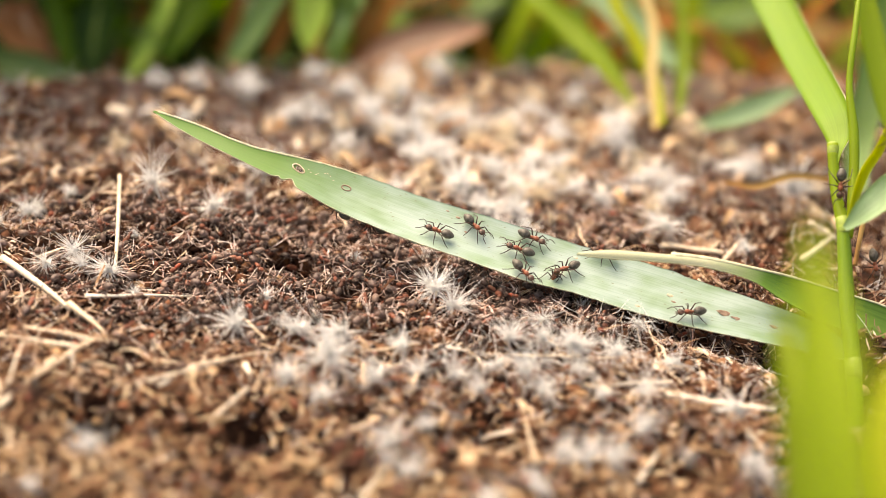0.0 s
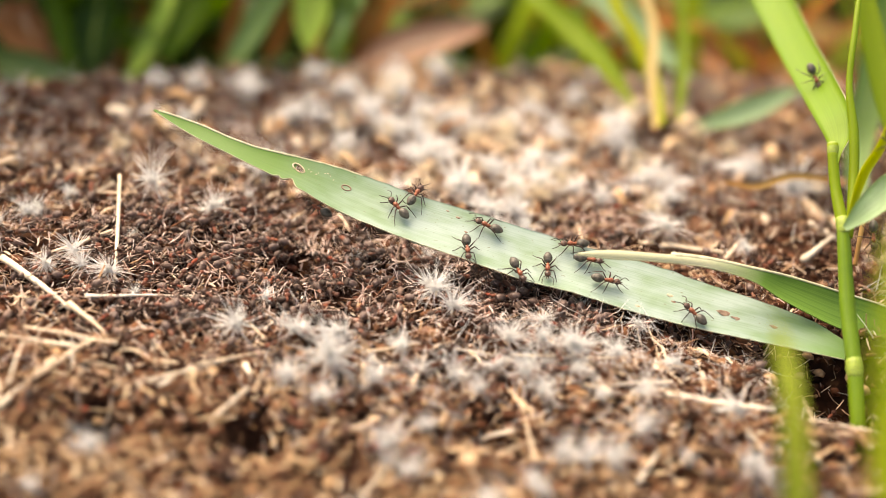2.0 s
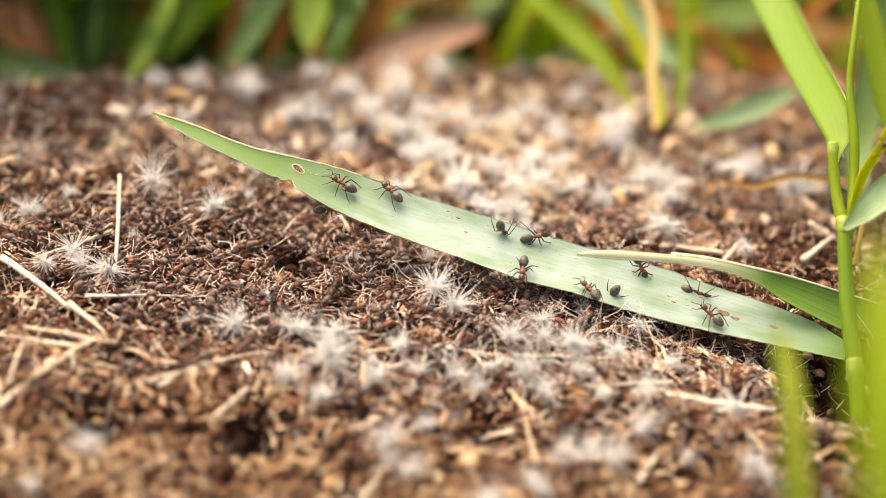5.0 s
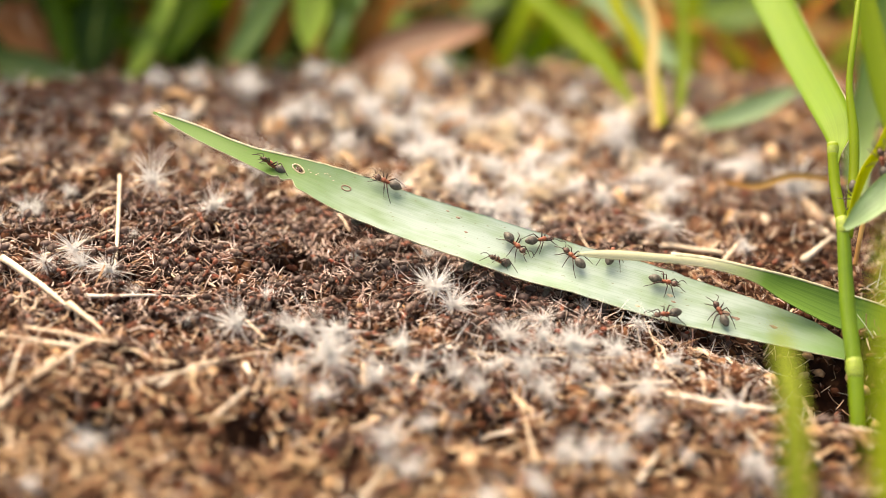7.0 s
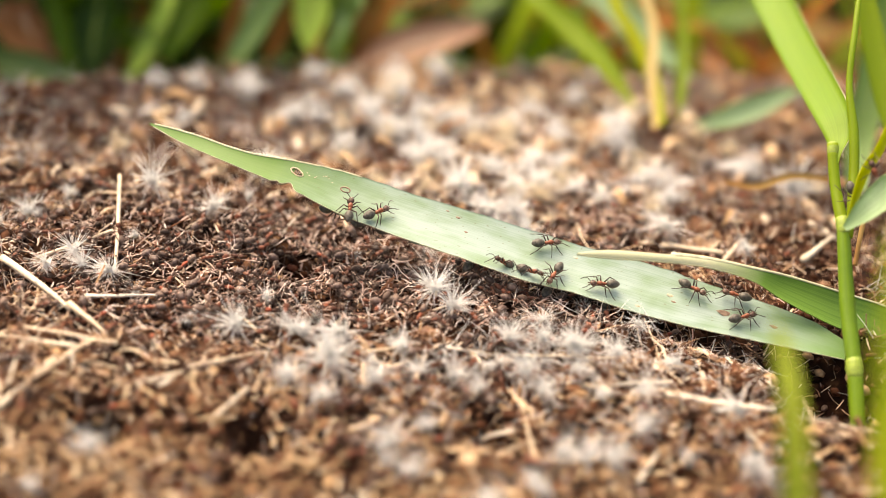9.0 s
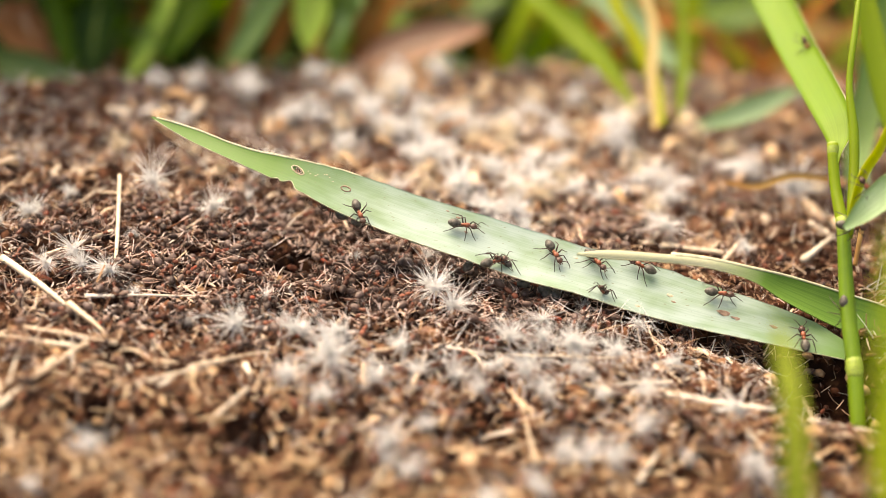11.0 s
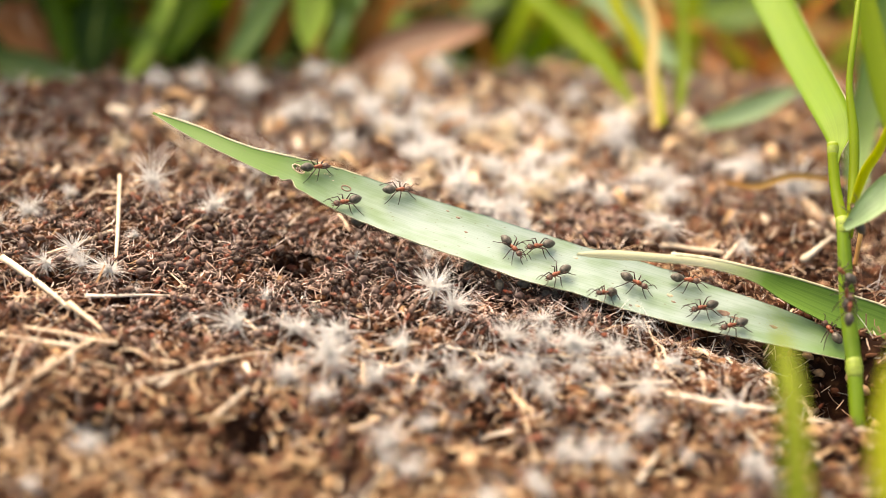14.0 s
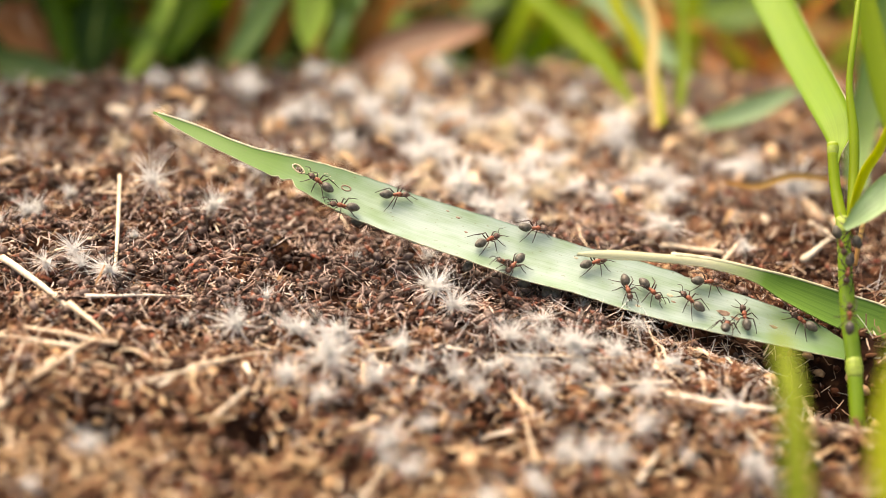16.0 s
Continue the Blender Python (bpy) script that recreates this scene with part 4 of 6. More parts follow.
TUFT_KINDS = [tuft_mesh(70 + k, *a) for k, a in enumerate(((96, 0.0060, 0.5, 0.78, 70), (110, 0.0064, 0.9, 0.74, 74), (84, 0.0056, 1.3, 0.78, 66), (120, 0.0052, 0.7, 0.72, 74), (100, 0.0066, 1.6, 0.78, 70)))]
FRONT_TUFTS = [tuft_mesh(90 + k, *a) for k, a in enumerate(((80, 0.0066, 0.8, 1.1, 260), (72, 0.0074, 1.4, 1.1, 240), (88, 0.0060, 1.7, 1.05, 280)))]
DENSE_TUFTS = [tuft_mesh(80 + k, *a) for k, a in enumerate(((95, 0.0070, 0.7, 2.1, 420, SILK), (75, 0.0072, 1.2, 1.1, 150, DUSTY_SILK), (95, 0.0058, 1.6, 1.1, 150, DUSTY_SILK), (85, 0.0076, 1.0, 2.1, 400, SILK)))]


def seed_tuft(x, y, z, size, k):
    ob = tagged(new("seed_tuft"), "white silky seed tuft caught on the ant mound", "seed tuft", "seed tufts on the mound")
    r = random.Random(300 + k)
    ob.matrix_basis = pose(x, y, z, r.uniform(-35, 35), r.uniform(-35, 35), 67 * k) @ Matrix.Diagonal((size * r.uniform(0.6, 1.0), size * r.uniform(0.6, 1.0), size * r.uniform(0.7, 1.25), 1))
    part("pappus", TUFT_KINDS[k % 5] if -0.016 < y < 0.028 else DENSE_TUFTS[k % 4] if y > 0 else FRONT_TUFTS[k % 3], ob)
    part("seed", SEED_MESH, ob, "small tan seed", pose(0, 0, -0.0004, 60, 0, 0))


v, f = ellipsoid((0, 0, 0), (0.0003, 0.0010, 0.0003), 5, 7, 0.4)
SEED_MESH = mesh_of("seed", v, f, STRAW)
TUFTS = [
    (-0.0611, 0.0256, 1.45),
    (-0.0643, -0.0037, 1.15),
    (-0.0698, -0.0027, 1.05),
    (-0.0767, -0.0027, 0.85),
    (-0.0587, -0.0079, 0.55),
    (-0.0032, -0.0036, 0.90),
    (0.0482, 0.0253, 1.50),
    (0.0427, 0.0745, 1.10),
    (0.0039, 0.0397, 1.00),
    (0.0154, 0.0394, 0.90),
    (-0.0738, 0.0477, 1.00),
    (0.0640, 0.0183, 0.80),
    (-0.0416, 0.0277, 0.60),
    (-0.0480, 0.0189, 0.80),
    (0.0146, -0.0564, 0.80),
    (0.0188, -0.0118, 0.90),
    (-0.0022, 0.1234, 1.00),
    (-0.0641, -0.0606, 0.60),
    (-0.0177, 0.0087, 0.50),
    (-0.0625, 0.0118, 0.50),
    (-0.0724, 0.0023, 1.00),
    (-0.0863, 0.0188, 0.90),
    (-0.0216, -0.0383, 0.90),
    (0.0278, 0.0777, 0.90),
    (0.0167, 0.0838, 0.90),
    (0.0462, 0.0377, 0.80),
    (-0.0125, 0.0989, 1.00),
    (-0.0178, 0.0835, 0.90),
    (0.0121, -0.0191, 0.80),
    (0.0238, -0.0282, 0.80),
    (0.0098, -0.0258, 0.70),
    (0.0516, 0.0429, 0.80),
    (0.0112, 0.0513, 0.90),
    (-0.0031, 0.0497, 0.80),
    (0.0077, 0.0683, 0.90),
    (0.0174, -0.0334, 0.80),
    (0.0283, -0.0478, 0.90),
    (0.0016, -0.0294, 0.70),
    (0.0431, -0.0224, 0.70),
    (-0.0023, -0.0437, 0.60),
    (0.0355, -0.0326, 0.70),
    (-0.0339, -0.0082, 0.60),
    (-0.0474, -0.0165, 0.50),
    (-0.0275, -0.0194, 0.90),
    (-0.0185, -0.0184, 0.90),
    (-0.0202, -0.0288, 1.45),
    (-0.0088, -0.0477, 0.80),
    (-0.0123, -0.0325, 0.80),
    (0.0198, -0.0482, 0.90),
    (0.0342, -0.0424, 0.80),
    (0.0238, -0.0228, 1.20),
    (0.0148, -0.0280, 0.90),
    (-0.0044, -0.0289, 0.70),
    (0.0314, -0.0241, 0.90),
    (-0.0276, -0.0318, 0.70),
    (0.0065, -0.0341, 0.70),
    (0.0274, -0.0338, 0.70),
    (0.0371, -0.0123, 0.90),
    (-0.0015, -0.0087, 1.50),
    (0.0017, -0.0112, 1.20),
    (0.0184, -0.0186, 0.90),
]
for k, (x, y, size) in enumerate(TUFTS):
    seed_tuft(x, y, height(x, y) + 0.0036 * size, 1.12 * size, k)
# bright ones on the far slope
STARS = [
    (0.0437, 0.0794, 1.50),
    (0.0154, 0.0418, 1.10),
    (0.0040, 0.0445, 1.20),
    (0.0283, 0.0748, 0.80),
    (0.0065, 0.0787, 1.00),
    (-0.0129, 0.1080, 1.20),
    (-0.0375, 0.0808, 1.10),
    (-0.0188, 0.0886, 1.00),
    (0.0233, 0.0966, 1.00),
    (-0.0022, 0.1257, 1.20),
    (-0.0514, 0.1001, 1.20),
    (-0.0476, 0.0197, 0.90),
    (-0.0797, 0.0267, 0.80),
    (0.0696, 0.0650, 0.90),
    (0.0552, 0.0495, 0.80),
    (-0.0852, 0.0209, 0.80),
    (0.0299, 0.0457, 0.80),
    (-0.0059, 0.0595, 0.90),
    (-0.0648, 0.0998, 1.00),
    (-0.0348, 0.1144, 1.10),
    (-0.0252, 0.0985, 1.00),
]
for k, (x, y, size) in enumerate(STARS):
    seed_tuft(x, y, height(x, y) + 0.003 * size, size, 4 * k)
rng = random.Random(31)
for k, (x, y) in enumerate(spread(rng, 170, lambda x, y: chaff_at(x, y) if y > 0.02 else 0.16 if (y < -0.02 and x > -0.03) else 0.03)):
    size = rng.uniform(0.55, 1.2)
    seed_tuft(x, y, height(x, y) + 0.0025 * size, size, k + 3)

# ---- grass behind ----


def grass_stuff(name, rows, mat, label, seed, seg=6, most=0.8):
    """Many arching blades in one mesh; rows are x, y, height, width, lean angle, bend."""
    V, Fc, UV = [], [], []
    rng = random.Random(seed)
    for x, y, h, w, a, bend in rows:
        z0 = height(x, y) - 0.002
        lean = Vector((math.cos(a), math.sin(a), 0))
        twist, start = rng.uniform(-0.6, 0.6), rng.uniform(0.0, most)
        side0 = Vector((-math.sin(a + twist), math.cos(a + twist), 0))
        o = len(V)
        for i in range(seg + 1):
            f = i / seg
            th = start + bend * f
            p = Vector((x, y, z0)) + lean * (h * (math.cos(start) - math.cos(th)) / bend) + Vector((0, 0, h * (math.sin(th) - math.sin(start)) / bend))
            ww = w * (0.55 + 0.9 * f * (1 - f) * 2) * (1 - f ** 4) + 0.0002
            fold = lean * (-0.18 * ww)
            V += [p - side0 * ww / 2, p + fold, p + side0 * ww / 2]
            UV += [(0, f), (0.5, f), (1, f)]
        for i in range(seg):
            b = o + i * 3
            Fc += [(b, b + 1, b + 4, b + 3), (b + 1, b + 2, b + 5, b + 4)]
    me = mesh_of(name, V, Fc, mat)
    layer = me.uv_layers.new(name="leaf")
    idx = np.zeros(len(me.loops), dtype=np.int32)
    me.loops.foreach_get("vertex_index", idx)
    layer.data.foreach_set("uv", np.array(UV, dtype=np.float32)[idx].ravel())
    return tagged(new(name, me), label, "grass", kind="stuff")


def tufted(seed, count, xs, ys, tall, wide, edge):
    """Rooted blades in a stretch of ground behind the line y = edge(x)."""
    rng = random.Random(seed)
    out = []
    while len(out) < count:
        x, y = rng.uniform(*xs), rng.uniform(*ys)
        if y > edge(x) + 0.012 * noise.noise((x * 40, seed, 0)):
            short = min(1.0, 0.45 + (y - edge(x)) / 0.06)
            out.append((x, y, rng.uniform(*tall) * short, rng.uniform(*wide), rng.uniform(-0.3, 3.44), rng.uniform(0.5, 2.0)))
    return out


def far_edge(x):
    return brow(x) + 0.035


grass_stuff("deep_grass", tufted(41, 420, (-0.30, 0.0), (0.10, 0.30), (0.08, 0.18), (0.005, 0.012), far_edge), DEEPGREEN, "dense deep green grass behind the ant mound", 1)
# added grass, mostly out of view, that shades the mound's rear left
LEANING = random.Random(61)
grass_stuff("leaning_grass", [(LEANING.uniform(-0.22, -0.075), LEANING.uniform(0.17, 0.22), LEANING.uniform(0.20, 0.26), LEANING.uniform(0.006, 0.012), LEANING.uniform(-2.0, -1.2), LEANING.uniform(0.4, 0.75)) for _ in range(28)], MIDGREEN, "tall green grass added mostly out of view to shade the mound's far edge", 12, 8, 0.25)
grass_stuff("mid_grass", tufted(47, 90, (-0.22, 0.06), (0.12, 0.34), (0.07, 0.20), (0.005, 0.012), far_edge), MIDGREEN, "green grass blades behind the ant mound", 7)
grass_stuff("fresh_grass", tufted(42, 60, (-0.20, 0.06), (0.12, 0.32), (0.07, 0.19), (0.004, 0.010), far_edge), FRESH, "fresh green grass behind the ant mound", 2)
grass_stuff("bluish_grass", tufted(45, 28, (-0.20, 0.10), (0.12, 0.32), (0.07, 0.19), (0.004, 0.011), far_edge), BLUEGREEN, "bluish green grass behind the ant mound", 5)
grass_stuff("dry_grass", tufted(48, 170, (-0.22, 0.12), (0.12, 0.32), (0.06, 0.16), (0.004, 0.010), far_edge), BROWN_BLADE, "dry brown grass blades among the green", 8)
grass_stuff("side_grass", tufted(46, 30, (0.08, 0.30), (0.13, 0.32), (0.05, 0.14), (0.003, 0.008), far_edge), FRESH, "light green grass standing loosely behind the stems", 6)
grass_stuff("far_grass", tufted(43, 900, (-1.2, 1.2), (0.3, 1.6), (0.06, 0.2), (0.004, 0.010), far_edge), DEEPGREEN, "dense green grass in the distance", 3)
grass_stuff("far_fresh_grass", tufted(44, 200, (-1.2, 1.2), (0.3, 1.6), (0.06, 0.2), (0.004, 0.010), far_edge), FRESH, "light green grass in the distance", 4)


def meadow(seed, count, inner, outer, tall, wide):
    """Grass standing all round the mound, thinner far off."""
    rng = random.Random(seed)
    out = []
    while len(out) < count:
        r, a = inner + (outer - inner) * rng.random() ** 1.5, rng.uniform(0, 6.283)
        x, y = r * math.cos(a), r * math.sin(a) - 0.05
        if math.hypot(x, y + 0.2165) > 0.34 and not (abs(x) < 0.14 + 0.4 * max(0, y + 0.2) and y > -0.2 and y < 0.3):
            out.append((x, y, rng.uniform(*tall), rng.uniform(*wide), rng.uniform(0, 6.283), rng.uniform(0.5, 2.0)))
    return out


grass_stuff("meadow_grass", meadow(52, 5200, 0.30, 3.0, (0.05, 0.18), (0.004, 0.010)), MIDGREEN, "green meadow grass all round the ant mound", 9, 4)
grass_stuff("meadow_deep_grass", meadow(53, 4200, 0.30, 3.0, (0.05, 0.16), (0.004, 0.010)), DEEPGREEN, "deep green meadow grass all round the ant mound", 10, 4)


def dead_leaves(name, places, length, width, mat, label, seed):
    """Curled dry leaves or pieces of them lying on the ground."""
    rng = random.Random(seed)
    V, Fc = [], []
    for x, y in places:
        ln, w = rng.uniform(*length), rng.uniform(*width)
        m = pose(x, y, height(x, y) + 0.3 * w + 0.0008, rng.uniform(-25, 25), rng.uniform(-25, 25), rng.uniform(0, 360))
        o = len(V)
        for i in range(7):
            f = i / 6
            ww = w * math.sin(math.pi * (0.06 + 0.9 * f)) / 2 * rng.uniform(0.8, 1.1)
            c = 0.25 * ln * math.sin(3.1 * f)
            for s in (-1, 0, 1):
                V.append(m @ Vector((s * ww, (f - 0.5) * ln, c + abs(s) * ww * 0.5)))
        for i in range(6):
            b = o + i * 3
            Fc += [(b, b + 1, b + 4, b + 3), (b + 1, b + 2, b + 5, b + 4)]
    return tagged(new(name, mesh_of(name, V, Fc, mat)), label, "leaf litter", kind="stuff")


LITTER = random.Random(51)
behind = [(LITTER.uniform(-0.25, 0.28), LITTER.uniform(0.09, 0.40)) for _ in range(420)]
dead_leaves("dead_leaves", [(x, y) for x, y in behind if y > brow(x) + 0.02], (0.012, 0.035), (0.004, 0.012), DEADLEAF, "curled brown dead leaves on the ground behind the mound", 55)
dead_leaves("leaf_fragments", spread(LITTER, 420, lambda x, y: min(1.0, max(0.0, (y - 0.025) / 0.05)) * (0.4 + 0.6 * patchy(x, y)) * min(1.0, max(0.15, (x + 0.09) / 0.05))), (0.003, 0.010), (0.001, 0.003), FRAGMENT, "tan and brown dry leaf fragments on the mound's far slope", 56)

# ---- ants ----
MM = 0.001


def leg_mesh(kind, side):
    shape = {"front": ((0, 0, 0), (0.75, 0.65, 0.75), (1.35, 1.75, -0.55), (1.6, 2.6, -1.35)),
             "middle": ((0, 0, 0), (1.15, -0.15, 0.95), (2.1, -0.35, -0.6), (2.75, -0.6, -1.35)),
             "rear": ((0, 0, 0), (1.15, -0.95, 1.0), (1.9, -2.3, -0.35), (2.3, -3.5, -1.35))}[kind]
    pts = [Vector((p[0] * side, p[1], p[2])) * MM for p in shape]
    fine = [pts[0], pts[0].lerp(pts[1], 0.5), pts[1], pts[1].lerp(pts[2], 0.5), pts[2], pts[3]]
    v, f = tube(fine, [0.00015, 0.00017, 0.00012, 0.00012, 0.00008, 0.00006], 5)
    return mesh_of("leg", v, f, LEG)


def antenna_mesh(side):
    pts = [Vector((p[0] * side, p[1], p[2])) * MM for p in ((0, 0, 0), (0.75, 0.75, 0.35), (1.0, 1.25, 0.15), (0.95, 2.1, -0.45))]
    v, f = tube(pts, [0.00008, 0.00008, 0.00009, 0.00007], 5)
    return mesh_of("antenna", v, f, LEG)


def body_meshes():
    g = ellipsoid((0, -2.35 * MM, 1.55 * MM), (1.04 * MM, 1.5 * MM, 1.0 * MM), 10, 14, 0.25)
    t = joined([ellipsoid((0, 0.55 * MM, 1.55 * MM), (0.56 * MM, 0.75 * MM, 0.58 * MM), 7, 10), ellipsoid((0, -0.25 * MM, 1.42 * MM), (0.42 * MM, 0.65 * MM, 0.46 * MM), 7, 10),
                ellipsoid((0, -0.92 * MM, 1.45 * MM), (0.22 * MM, 0.20 * MM, 0.42 * MM), 5, 8)])
    h = joined([ellipsoid((0, 1.95 * MM, 1.5 * MM), (0.74 * MM, 0.80 * MM, 0.52 * MM), 8, 12, 0.12), ellipsoid((0.5 * MM, 2.15 * MM, 1.75 * MM), (0.18 * MM, 0.24 * MM, 0.2 * MM), 5, 7),
                ellipsoid((-0.5 * MM, 2.15 * MM, 1.75 * MM), (0.18 * MM, 0.24 * MM, 0.2 * MM), 5, 7),
                ellipsoid((0.22 * MM, 2.85 * MM, 1.3 * MM), (0.14 * MM, 0.4 * MM, 0.12 * MM), 5, 6), ellipsoid((-0.22 * MM, 2.85 * MM, 1.3 * MM), (0.14 * MM, 0.4 * MM, 0.12 * MM), 5, 6)])
    return mesh_of("gaster", *g, GASTER), mesh_of("gaster", *g, BROWN_GASTER), mesh_of("thorax", *t, THORAX), mesh_of("thorax", *t, MOUND_THORAX), mesh_of("head", *h, HEAD), mesh_of("head", *h, THORAX)


GASTER_MESH, BROWN_MESH, THORAX_MESH, MOUND_THORAX_MESH, HEAD_MESH, RED_HEAD_MESH = body_meshes()
LEGS = [(k, s, leg_mesh(k, s), (s * 0.38 * MM, y * MM, 1.28 * MM)) for k, y in (("front", 0.85), ("middle", 0.25), ("rear", -0.35)) for s in (1, -1)]
FEELERS = [(s, antenna_mesh(s), (s * 0.25 * MM, 2.55 * MM, 1.65 * MM)) for s in (1, -1)]


def ant(gaster, thorax, label, group):
    ob = tagged(new("ant"), label, "ant", group)
    part("gaster", gaster, ob, "rounded dark gaster")
    part("thorax", thorax, ob, "rust-red thorax")
    part("head", HEAD_MESH, ob)
    for k, s, me, at in LEGS:
        part("leg", me, ob, m=Matrix.Translation(at))
    for s, me, at in FEELERS:
        part("antenna", me, ob, m=Matrix.Translation(at))
    return ob


BLADE_ANT = ant(GASTER_MESH, THORAX_MESH, "red-and-black wood ant walking on the green grass blade", "ants on the grass blade")
MOUND_ANT = ant(BROWN_MESH, MOUND_THORAX_MESH, "brown wood ant crawling over the mound", "ants on the mound")
RED_ANT = ant(BROWN_MESH, THORAX_MESH, "bright rust-red wood ant crawling over the mound", "ants on the mound")
BLADE_ANT.scale = (0.9, 0.9, 0.9)
for c in (MOUND_ANT, RED_ANT):
    c.scale = (0.8, 0.8, 0.8)
for c in RED_ANT.children:
    if c.name.startswith("head"):
        c.data = RED_HEAD_MESH

